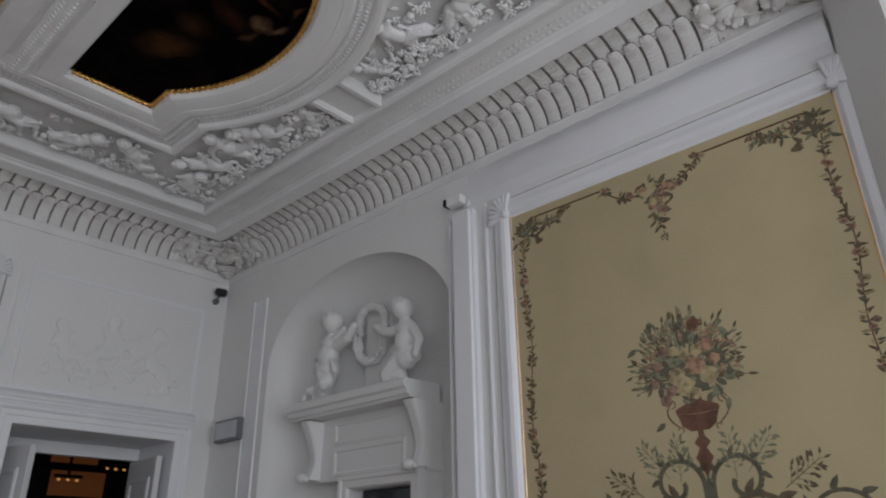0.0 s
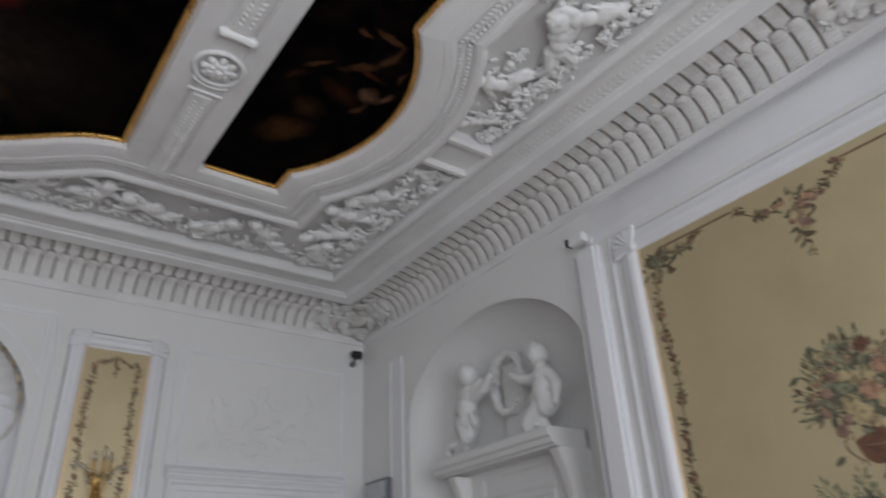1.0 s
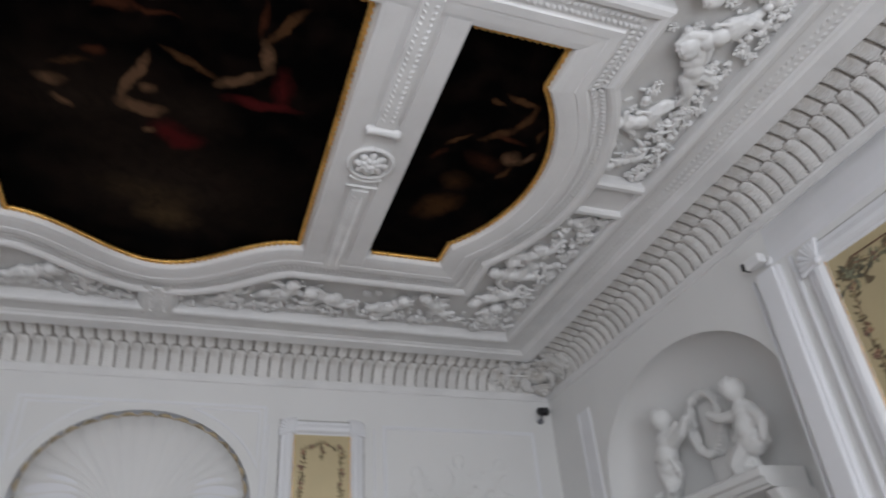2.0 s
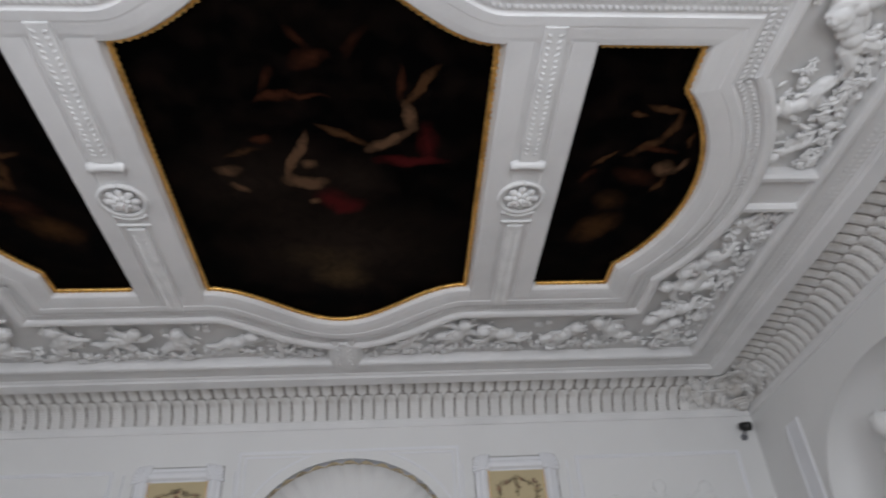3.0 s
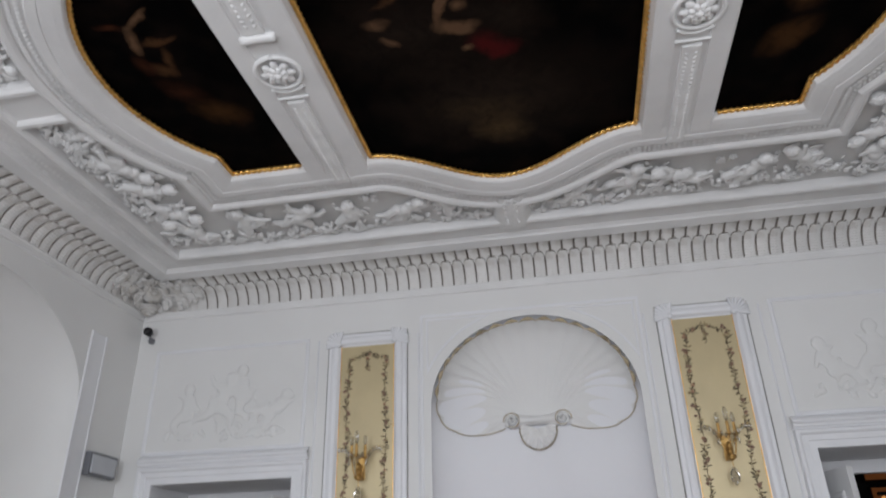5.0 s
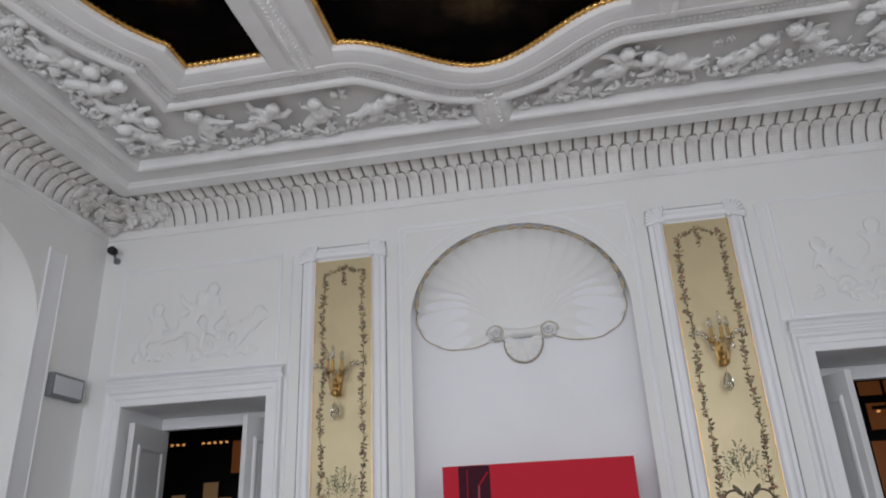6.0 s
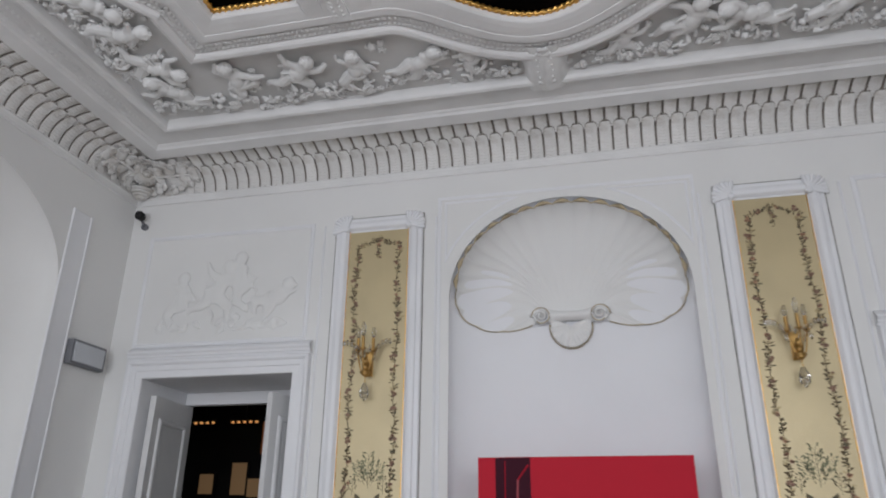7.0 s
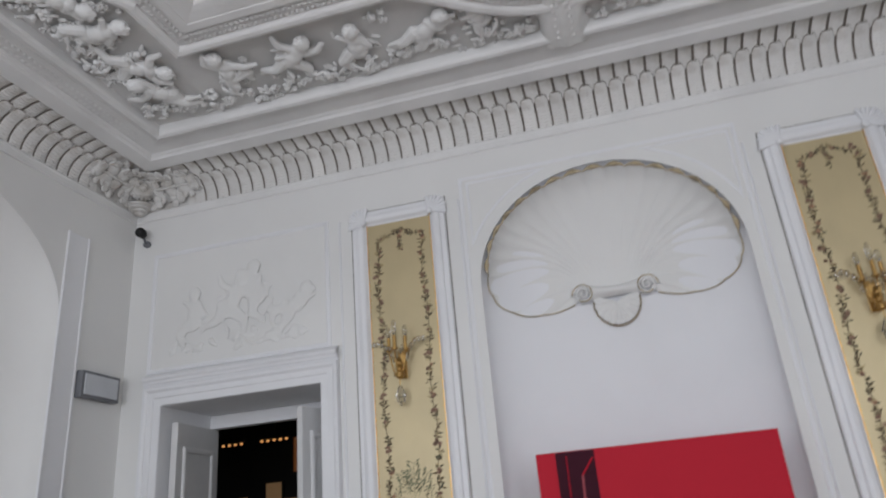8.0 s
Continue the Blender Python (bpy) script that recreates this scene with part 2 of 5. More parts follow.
# window wall behind the beam
bm = bmesh.new()
edges = sorted([YS - 0.3, YN + 0.3] + [v for w in WINDOWS for v in w])
for i, (a, b) in enumerate(zip(edges, edges[1:])):
    if i % 2 == 0:
        box(bm, BAY, BAY + 0.3, a, b, 0, 4.4)
    else:
        box(bm, BAY, BAY + 0.3, a, b, 0, 0.85)
        box(bm, BAY, BAY + 0.3, a, b, 3.7, 4.4)
tagged(part("wall_east", bm, WALL), "white plastered window wall with three tall windows", "wall", kind="structure")
for i, (a, b) in enumerate(WINDOWS):
    w = thing("window_%d" % (i + 1), pose(BAY + 0.2, (a + b) / 2, 0.85), "tall white wooden window with clear panes", "window", kind="structure")
    hw = (b - a) / 2
    for nm, dims in (("stile", (-0.03, 0.03, -hw, -hw + 0.07, 0, 2.85)), ("stile", (-0.03, 0.03, hw - 0.07, hw, 0, 2.85)), ("rail", (-0.028, 0.028, -hw + 0.07, hw - 0.07, 0, 0.08)),
                     ("rail", (-0.028, 0.028, -hw + 0.07, hw - 0.07, 2.77, 2.85)), ("mullion", (-0.026, 0.026, -0.03, 0.03, 0.08, 2.77)), ("transom", (-0.024, 0.024, -hw + 0.07, hw - 0.07, 1.9, 1.96))):
        bm = bmesh.new()
        box(bm, *dims, bevel=0.005)
        part(nm, bm, TRIM, w)
    bm = bmesh.new()
    box(bm, 0.0, 0.004, -hw + 0.06, hw - 0.06, 0.07, 2.78)
    pane = part("pane", bm, PANE, w)
    pane.visible_shadow = False

# transverse beam and piers where the painted ceiling ends
bm = bmesh.new()
box(bm, EX, EX + 0.45, YS, YN, CORN - 0.04, FRIEZE + 0.04)
tagged(part("beam", bm, WALL), "white plastered beam at the end of the painted ceiling", "beam", kind="structure")
for s, y in (("north", YN), ("south", YS)):
    q = -1 if s == "north" else 1
    bm = bmesh.new()
    f = [(PIER_X, y), (PIER_X + 0.02, y + q * 0.05), (PIER_X + 0.23, y + q * 0.31), (EX + 0.45, y + q * 0.31), (EX + 0.45, y)]
    lo, hi = [bm.verts.new((*p, 0)) for p in f], [bm.verts.new((*p, CORN - 0.044)) for p in f]
    bm.faces.new(lo)
    bm.faces.new(hi)
    for k in range(5):
        bm.faces.new((lo[k], lo[k - 1], hi[k - 1], hi[k]))
    tagged(part("pier_" + s, bm, WALL), "plain white splayed wall pier under the beam", "pier", kind="structure")

# ---- moulded ceiling ----
MID = 2.565
PX0, PX1, PY = 1.63, 3.55, 1.77
BAR_IN, BAR_OUT = 0.835, 1.275


def ogee(y):
    return 0.205 * (1 + math.cos(math.pi * y / BAR_IN)) if abs(y) < BAR_IN else 0.0


ARC_H, ARC_S = 0.72, 0.27
ARC_R = (ARC_H ** 2 + ARC_S ** 2) / (2 * ARC_S)


def bow(x):
    d = abs(x - MID)
    return math.sqrt(ARC_R ** 2 - d * d) - (ARC_R - ARC_S) if d < ARC_H else 0.0


def outline():
    """The outer edge of the three paintings taken together, anticlockwise from the south-west."""
    p = [(PX0, -PY)]
    p += [(x, -PY - bow(x)) for x in steps(MID - ARC_H, MID + ARC_H, 28)]
    p += [(PX1, -PY)] + [(PX1 + ogee(y), y) for y in steps(-BAR_IN, BAR_IN, 32)]
    p += [(PX1, PY)] + [(x, PY + bow(x)) for x in steps(MID + ARC_H, MID - ARC_H, 28)]
    p += [(PX0, PY)] + [(PX0 - ogee(y), y) for y in steps(BAR_IN, -BAR_IN, 32)]
    return p


OUT = outline()
bm = bmesh.new()
sweep(bm, OUT, [(-0.004, -0.075), (-0.003, -0.05), (0.006, -0.018), (0.014, -0.010), (0.05, -0.004), (0.10, 0.0), (0.115, 0.0), (0.118, 0.004), (0.165, 0.006), (0.17, -0.004),
                (0.178, -0.008), (0.262, -0.008), (0.268, 0.004), (0.282, 0.014), (0.305, 0.018), (0.326, 0.01), (0.334, -0.012), (0.334, -0.09)], on_ceiling)
tagged(part("painting_surround", bm, STUCCO, smooth=False), "white moulded stucco surround of the three ceiling paintings", "moulding", kind="structure")
# frieze ground
bm = bmesh.new()
box(bm, 0.5, EX - 0.5, YS + 0.5, YN - 0.5, FRIEZE, FRIEZE + 0.02)
tagged(part("frieze_ground", bm, GROUND), "grey-white stucco ground of the ceiling frieze", "frieze", kind="structure")
# ledge and outer border; offsets run outward from the inner rectangle
INNER = [(0.67, YS + 0.67), (EX - 0.67, YS + 0.67), (EX - 0.67, YN - 0.67), (0.67, YN - 0.67)]
bm = bmesh.new()
sweep(bm, INNER, [(0, -0.08), (0, -0.012), (0.008, 0.004), (0.03, 0.01), (0.05, 0.004), (0.058, -0.006), (0.075, -0.012), (0.105, -0.032), (0.15, -0.036), (0.24, -0.036), (0.25, -0.025),
                  (0.262, -0.022), (0.275, -0.006), (0.31, -0.002), (0.375, 0.004), (0.385, 0.0), (0.39, -0.008), (0.39, -0.04), (0.375, -0.05), (0.37, -0.07)], on_ceiling)
tagged(part("ceiling_ledge", bm, STUCCO), "white stucco ledge with rolled border round the ceiling", "moulding", kind="structure")

# cornice: dark cove with two rows of leaves
LEDGE_U = 0.285


def cove(s):
    """The hollow of the cornice from the wall (0) to the ledge (1): distance from the wall and height."""
    a = s * math.pi / 2
    return 0.004 + (LEDGE_U - 0.006) * (1 - math.cos(a)) ** 0.92, CORN + 0.002 + 0.208 * math.sin(a) ** 0.95


def leaf_mesh(name, s0, s1, width, lift, tip):
    """One ribbed leaf lying on the cove from s0 to s1, x across, y out from the wall; rounded where it ends."""
    bm = bmesh.new()
    rows = []
    n = 44
    for i in range(n + 1):
        v = i / n
        u, z = cove(s0 + (s1 - s0) * v)
        u2, z2 = cove(min(1.0, s0 + (s1 - s0) * v + 0.01))
        t = Vector((u2 - u, z2 - z)).normalized() if u2 - u or z2 - z else Vector((1, 0))
        nrm = Vector((t.y, -t.x))
        w = (width + (0.0025 * max(0.0, 1 - v / 0.6) if tip else 0.0)) * (1.0 if v < 0.80 or not tip else math.sqrt(max(0.03, 1 - ((v - 0.80) / 0.21) ** 2)))
        row = []
        for k, f in enumerate((-1, -0.91, -0.72, -0.48, -0.24, 0, 0.24, 0.48, 0.72, 0.91, 1)):
            h = lift * (1 - 0.30 * abs(f) ** 3) + (0.012 * max(0, v - 0.5) * 2 if tip else 0)
            h += (0.0026 if tip else 0.0040) * math.sin(v * 62 - abs(f) * 3.0) * (1 - abs(f) ** 6) + (0.003 if k == 5 else 0)
            if k in (0, 10):
                h = -0.004
            row.append((f * w / 2, u + nrm.x * h, z + nrm.y * h))
        rows.append(row)
    vs = grid(bm, rows)
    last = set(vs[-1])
    # leaf sides and rounded tips take the dark cove colour, widening the joints
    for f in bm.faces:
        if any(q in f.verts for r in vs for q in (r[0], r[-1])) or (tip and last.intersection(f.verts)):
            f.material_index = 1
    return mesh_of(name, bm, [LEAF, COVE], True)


PITCH = 0.0947
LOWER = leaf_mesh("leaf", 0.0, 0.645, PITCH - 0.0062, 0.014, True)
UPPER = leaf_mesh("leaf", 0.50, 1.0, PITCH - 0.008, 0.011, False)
BLOCK = 0.55


def cornice(name, origin, angle, length, label):
    """A run of leaf cornice; local x along the wall, y out from it."""
    base = thing(name, pose(*origin, 0, 0, angle), label, "cornice", kind="structure")
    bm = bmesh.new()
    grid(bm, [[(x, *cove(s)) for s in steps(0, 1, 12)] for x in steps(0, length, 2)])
    part("cove", bm, COVE, base, "dark plaster hollow behind the leaves")
    bm = bmesh.new()
    grid(bm, [[(x, 0.001, CORN - 0.068), (x, 0.010, CORN - 0.066), (x, 0.012, CORN - 0.060), (x, 0.010, CORN - 0.05), (x, 0.011, CORN - 0.02), (x, 0.016, CORN - 0.010), (x, 0.013, CORN + 0.004), (x, 0.002, CORN + 0.008)] for x in (0.0, length)])
    part("bed_moulding", bm, STUCCO, base)
    n = math.ceil((length - 2 * BLOCK) / PITCH)
    start = (length - (n - 1) * PITCH) / 2
    for i in range(n + 1):
        for me, x in ((LOWER, start + i * PITCH), (UPPER, start + (i - 0.5) * PITCH)):
            if me is LOWER and i == n:
                continue
            ob = new("leaf", me)
            ob.parent = base
            ob.location = (x, 0, 0)
    return base


cornice("cornice_west", (0, YN, 0), -90, YN - YS, "leaf cornice of white plaster with dark joints")
cornice("cornice_north", (CE, YN, 0), 180, CE, "leaf cornice of white plaster with dark joints")
cornice("cornice_south", (0, YS, 0), 0, CE, "leaf cornice of white plaster with dark joints")
cornice("cornice_east", (EX, YS, 0), 90, YN - YS, "leaf cornice of white plaster with dark joints")
# ---- ceiling: corner acanthus, paintings, bars ----
def acanthus(bm, base, way, up, length, width, curl, lobes=4):
    """A curling leaf with a midrib and pairs of plump side lobes."""
    base, way, up = Vector(base), Vector(way).normalized(), Vector(up)
    up = (up - way * up.dot(way)).normalized()
    side = way.cross(up)
    spine = [base + way * (length * v * (1 - 0.2 * curl * v)) + up * (curl * length * (0.22 * math.sin(v * math.pi) + 0.28 * v ** 3)) for v in steps(0, 1, lobes * 2)]
    tube(bm, spine, [0.10 * width * (1.25 - 0.7 * i / (2 * lobes)) for i in range(2 * lobes + 1)], 6)
    for i in range(lobes):
        v = (i + 0.6) / lobes
        c = spine[min(2 * lobes, 2 * i + 1)]
        reach = width * math.sin(math.pi * (0.18 + 0.74 * v)) ** 0.8 * (0.88 + 0.16 * math.sin(i * 5.1 + length * 40))
        for q in (-1, 1):
            d = (side * q + way * (0.45 + 0.75 * v)).normalized()
            turn = Matrix((d, up.cross(d), up)).transposed().to_quaternion()
            ball(bm, c + d * (reach * 0.5) - up * (0.10 * reach), (reach * 0.56, 0.36 * length / lobes + 0.12 * reach, 0.16 * width), turn, 2)
            ball(bm, c + d * (reach * 0.98) - up * (0.02 * reach), (reach * 0.20, 0.26 * length / lobes, 0.15 * width), turn, 2)


def corner_block():
    """The acanthus cluster of a cornice corner; the corner at the origin, walls along x and y."""
    bm = bmesh.new()
    rnd = random.Random(5)

    def wing(flip, x, s, lift):
        u, z = cove(s)
        u2, z2 = cove(min(1.0, s + 0.02))
        t = Vector((u2 - u, z2 - z)).normalized()
        p, n, along = Vector((x, u + t.y * lift, z - t.x * lift)), Vector((0, t.y, -t.x)), Vector((0, t.x, t.y))
        way = Vector((1, 0, 0))
        if flip:
            p, n, along, way = (Vector((q.y, q.x, q.z)) for q in (p, n, along, way))
        return p, n, along, way

    for flip in (0, 1):
        sheet = []
        for v in steps(0, 1, 14):
            row = [wing(flip, x, v * 0.98, 0.006 + 0.004 * math.sin(x * 70 + v * 9) + 0.004 * math.sin(x * 47 - v * 14))[0] for x in steps(cove(v)[0], BLOCK - 0.01 + 0.02 * math.sin(v * 11), 24)]
            sheet.append(row)
        grid(bm, sheet)
        # one broad leaf along the hollow, smaller ones above and below it, curls at their roots
        p, n, al, w = wing(flip, 0.16, 0.50, 0.020)
        acanthus(bm, p, w, n, 0.42, 0.13, 0.20, 4)
        for s, x, ln, tilt in ((0.16, 0.10, 0.22, 0.15), (0.14, 0.30, 0.20, 0.25), (0.86, 0.22, 0.22, -0.2), (0.84, 0.38, 0.18, -0.3), (0.30, 0.06, 0.16, -0.5), (0.70, 0.24, 0.14, 0.6), (0.45, 0.12, 0.15, 0.9), (0.5, 0.34, 0.15, -0.8)):
            p, n, al, w = wing(flip, x, s, 0.016)
            acanthus(bm, p, w + al * tilt, n, ln, 0.056, 0.6, 3)
        for i in range(9):
            x, s = 0.12 + 0.055 * i, 0.30 + 0.42 * (i % 2) + rnd.uniform(-0.06, 0.06)
            p, n, al, w = wing(flip, x, s, 0.012)
            r0 = rnd.uniform(0.022, 0.034)
            tube(bm, [p + (w * math.cos(k * 0.55) + al * math.sin(k * 0.55)) * (r0 * (1 - k / 17)) + n * (0.0012 * k) for k in range(14)], [0.010 - 0.0004 * k for k in range(14)], 6)
    # mask-like rosette on the mitre, volutes beside it and a cup below
    c = Vector((0.15, 0.15, CORN + 0.105))
    out = Vector((1, 1, -0.9)).normalized()
    q = out.to_track_quat("Z", "Y")
    for k in range(11):
        a = math.pi + (k - 5) * 0.30 + math.pi / 2
        limb(bm, c + q @ Vector((0, 0.03, 0.030)), c + q @ Vector((0.088 * math.cos(a), 0.03 + 0.080 * math.sin(a), 0.004)), 0.008, 0.015)
    for k in range(10):
        p = c + q @ Vector((rnd.uniform(-0.10, 0.10), rnd.uniform(0.02, 0.09), rnd.uniform(0.0, 0.022)))
        ball(bm, p, (rnd.uniform(0.016, 0.034), rnd.uniform(0.012, 0.020), 0.016), q @ Euler((0, 0, rnd.uniform(0, 3))).to_quaternion(), 2)
    ball(bm, c + q @ Vector((0, 0.035, 0.026)), (0.034, 0.030, 0.026), sub=3)
    for sx in (-1, 1):
        tube(bm, [c + q @ Vector((sx * (0.115 + 0.052 * (1 - k / 22) * math.cos(k * 0.5)), 0.03 + 0.052 * (1 - k / 22) * math.sin(k * 0.5), 0.012 + 0.001 * k)) for k in range(19)], [0.014 - 0.0004 * k for k in range(19)], 7)
    for r, z in ((0.092, 0.040), (0.082, 0.018), (0.062, -0.004), (0.036, -0.024)):
        ball(bm, (0.075, 0.075, CORN + z), (r, r, 0.017), sub=3)
    return mesh_of("corner_acanthus", bm, LEAF, True)


CB = corner_block()
for m in (pose(0, YS, 0), pose(CE, YS, 0, 0, 0, 90), pose(CE, YN, 0, 0, 0, 180), pose(0, YN, 0, 0, 0, -90)):
    ob = new("corner_acanthus", CB)
    ob.matrix_world = m
    tagged(ob, "aged white plaster acanthus cluster in the cornice corner", "ornament", "cornice corners")


def painting_mat(name, blobs):
    """A dark oil painting: brown ground and soft smudges of colour, given as x, y, length, width, angle, colour, strength."""
    m = bpy.data.materials.new(name)
    m.use_nodes = True
    n, l = m.node_tree.nodes, m.node_tree.links
    b = n["Principled BSDF"]
    b.inputs["Roughness"].default_value = 0.8
    b.inputs["Specular IOR Level"].default_value = 0.03
    co = n.new("ShaderNodeTexCoord")
    nz = n.new("ShaderNodeTexNoise")
    nz.inputs["Scale"].default_value, nz.inputs["Detail"].default_value = 5.0, 7
    l.new(co.outputs["Object"], nz.inputs["Vector"])
    warp = n.new("ShaderNodeMixRGB")
    warp.blend_type, warp.inputs["Fac"].default_value = "ADD", 0.14
    l.new(co.outputs["Object"], warp.inputs["Color1"])
    l.new(nz.outputs["Color"], warp.inputs["Color2"])
    brush = n.new("ShaderNodeTexNoise")
    brush.inputs["Scale"].default_value, brush.inputs["Detail"].default_value, brush.inputs["Distortion"].default_value = 11, 5, 1.2
    l.new(co.outputs["Object"], brush.inputs["Vector"])
    g = n.new("ShaderNodeValToRGB")
    g.color_ramp.elements[0].color, g.color_ramp.elements[0].position = (0.0003, 0.00025, 0.00025, 1), 0.45
    g.color_ramp.elements[1].color, g.color_ramp.elements[1].position = (0.009, 0.0048, 0.0035, 1), 0.85
    l.new(nz.outputs["Fac"], g.inputs["Fac"])
    col = g.outputs["Color"]
    for x, y, ln, wd, ang, c, k in blobs:
        mp = n.new("ShaderNodeMapping")
        mp.vector_type = "TEXTURE"
        mp.inputs["Location"].default_value = (x + 0.07, y + 0.07, 0.07)
        mp.inputs["Rotation"].default_value = (0, 0, radians(ang))
        mp.inputs["Scale"].default_value = (ln, wd, 1)
        l.new(warp.outputs["Color"], mp.inputs["Vector"])
        gr = n.new("ShaderNodeTexGradient")
        gr.gradient_type = "SPHERICAL"
        l.new(mp.outputs["Vector"], gr.inputs["Vector"])
        st = n.new("ShaderNodeMath")
        st.operation = "MULTIPLY"
        st.inputs[1].default_value = k * 1.7
        l.new(brush.outputs["Fac"], st.inputs[0])
        ml = n.new("ShaderNodeMath")
        ml.operation, ml.use_clamp = "MULTIPLY", True
        l.new(st.outputs[0], ml.inputs[1])
        l.new(gr.outputs["Fac"], ml.inputs[0])
        mx = n.new("ShaderNodeMixRGB")
        mx.inputs["Color2"].default_value = (*c, 1)
        l.new(ml.outputs[0], mx.inputs["Fac"])
        l.new(col, mx.inputs["Color1"])
        col = mx.outputs["Color"]
    l.new(col, b.inputs["Base Color"])
    return m


SKIN, RUST, WINE, CLOUD, OCHRE = (0.105, 0.058, 0.032), (0.040, 0.013, 0.006), (0.055, 0.006, 0.006), (0.060, 0.038, 0.018), (0.060, 0.028, 0.012)
DUSK, EMBER = (0.016, 0.0105, 0.0075), (0.045, 0.020, 0.007)
SKY_STROKES = [(-0.55, 0.05, 0.80, 0.55, 90, DUSK, 1.3), (0.05, -0.35, 0.55, 0.40, 90, DUSK, 0.9), (-0.82, 0.03, 0.22, 0.17, 108, CLOUD, 1.0), (-0.62, -0.05, 0.34, 0.15, 96, CLOUD, 0.5), (0.08, 0.15, 0.26, 0.22, 115, DUSK, 1.0)]
DRAPES = [(0.22, 0.45, 0.23, 0.051, 88, WINE, 1.7), (0.34, 0.55, 0.17, 0.059, 166, WINE, 1.0), (-0.09, 0.04, 0.15, 0.097, 129, WINE, 1.3), (-0.14, 0.11, 0.11, 0.060, 68, WINE, 1.2)]
NEAR_BODY = [(0.25, -0.14, 0.21, 0.033, -159, SKIN, 2.2), (0.07, -0.11, 0.14, 0.055, 100, SKIN, 2.2), (0.21, -0.07, 0.05, 0.053, 135, SKIN, 1.2), (-0.09, -0.06, 0.04, 0.042, 180, SKIN, 1.6),
    (0.40, 0.12, 0.16, 0.035, 117, OCHRE, 1.6), (0.36, 0.34, 0.17, 0.048, 60, SKIN, 2.0), (0.53, 0.43, 0.13, 0.037, -18, SKIN, 1.5), (0.72, 0.49, 0.17, 0.030, 40, OCHRE, 2.0),
    (0.74, 0.40, 0.12, 0.024, -167, RUST, 1.4)]
FAR_BODY = [(0.16, -0.50, 0.09, 0.053, 95, SKIN, 1.2), (0.02, -0.44, 0.07, 0.038, 127, SKIN, 1.3), (0.29, -0.39, 0.11, 0.024, 76, OCHRE, 1.0), (0.38, -0.29, 0.05, 0.035, 83, RUST, 1.4)]
UPPER_STROKES = [(0.65, -0.18, 0.10, 0.031, 67, RUST, 1.7), (0.67, -0.04, 0.13, 0.022, 96, RUST, 1.7), (0.75, -0.20, 0.10, 0.035, 14, RUST, 1.0), (0.87, -0.02, 0.11, 0.057, 71, RUST, 1.2),
    (0.98, -0.06, 0.09, 0.038, -33, RUST, 0.8), (0.97, 0.19, 0.11, 0.039, 36, RUST, 0.6)]
MAIN_ART = painting_mat("oil_painting", SKY_STROKES + DRAPES + NEAR_BODY + FAR_BODY + UPPER_STROKES)
NORTH_STROKES = [(-0.35, 0.06, 0.19, 0.129, 50, EMBER, 1.5), (-0.10, 0.08, 0.11, 0.091, 95, EMBER, 0.7), (0.57, 0.21, 0.12, 0.026, 112, OCHRE, 1.8), (0.46, 0.28, 0.12, 0.030, -168, OCHRE, 1.6),
    (0.54, 0.10, 0.05, 0.020, 104, OCHRE, 1.4), (0.32, 0.18, 0.13, 0.036, 57, OCHRE, 1.8), (0.29, 0.25, 0.15, 0.031, 101, RUST, 1.4), (0.14, 0.33, 0.08, 0.065, 112, SKIN, 1.5),
    (0.17, 0.42, 0.09, 0.024, 23, SKIN, 1.4), (0.37, 0.42, 0.07, 0.020, 5, OCHRE, 1.2), (0.02, 0.33, 0.08, 0.026, 23, OCHRE, 1.4), (0.24, -0.02, 0.10, 0.024, 44, OCHRE, 1.5),
    (0.11, -0.09, 0.07, 0.024, 38, RUST, 1.3), (0.09, 0.18, 0.16, 0.074, 109, RUST, 0.8)]
NORTH_ART = painting_mat("oil_painting_north", NORTH_STROKES)
SOUTH_STROKES = [(-0.32, -0.04, 0.19, 0.133, 110, EMBER, 1.3), (0.43, -0.12, 0.13, 0.027, 64, SKIN, 1.6), (0.30, -0.21, 0.12, 0.037, -176, SKIN, 1.6), (0.29, -0.09, 0.11, 0.033, 84, OCHRE, 1.8),
    (0.08, -0.18, 0.08, 0.053, 123, OCHRE, 1.4), (0.13, -0.11, 0.14, 0.034, -167, OCHRE, 1.2), (0.41, -0.28, 0.07, 0.028, 108, RUST, 1.4), (0.78, -0.06, 0.11, 0.029, -158, OCHRE, 1.1),
    (-0.11, -0.15, 0.18, 0.100, 131, RUST, 0.8), (0.12, -0.26, 0.10, 0.058, 170, RUST, 1.0)]
SOUTH_ART = painting_mat("oil_painting_south", SOUTH_STROKES)


def rope(bm, poly, z, r=0.0135, step=0.006, closed=True):
    """A twisted gilt rope along a closed outline."""
    pts = [Vector(p) for p in poly]
    path = []
    for a, b in list(zip(pts, pts[1:] + pts[:1]))[:None if closed else -1]:
        n = max(1, round((b - a).length / step))
        path += [a + (b - a) * (i / n) for i in range(n)]
    rings = []
    for i, p in enumerate(path):
        d = (path[(i + 1) % len(path)] - path[i - 1]).normalized() if closed or 0 < i < len(path) - 1 else (path[1] - path[0] if i == 0 else path[-1] - path[-2]).normalized()
        s = Vector((d.y, -d.x))
        ring = []
        for k in range(8):
            a = k * math.tau / 8
            rr = r * (1 + 0.32 * math.cos(2 * a - i * 1.0))
            ring.append((p.x + s.x * rr * math.cos(a), p.y + s.y * rr * math.cos(a), z + rr * math.sin(a)))
        rings.append(ring)
    grid(bm, rings, closed_u=closed, closed_v=True)


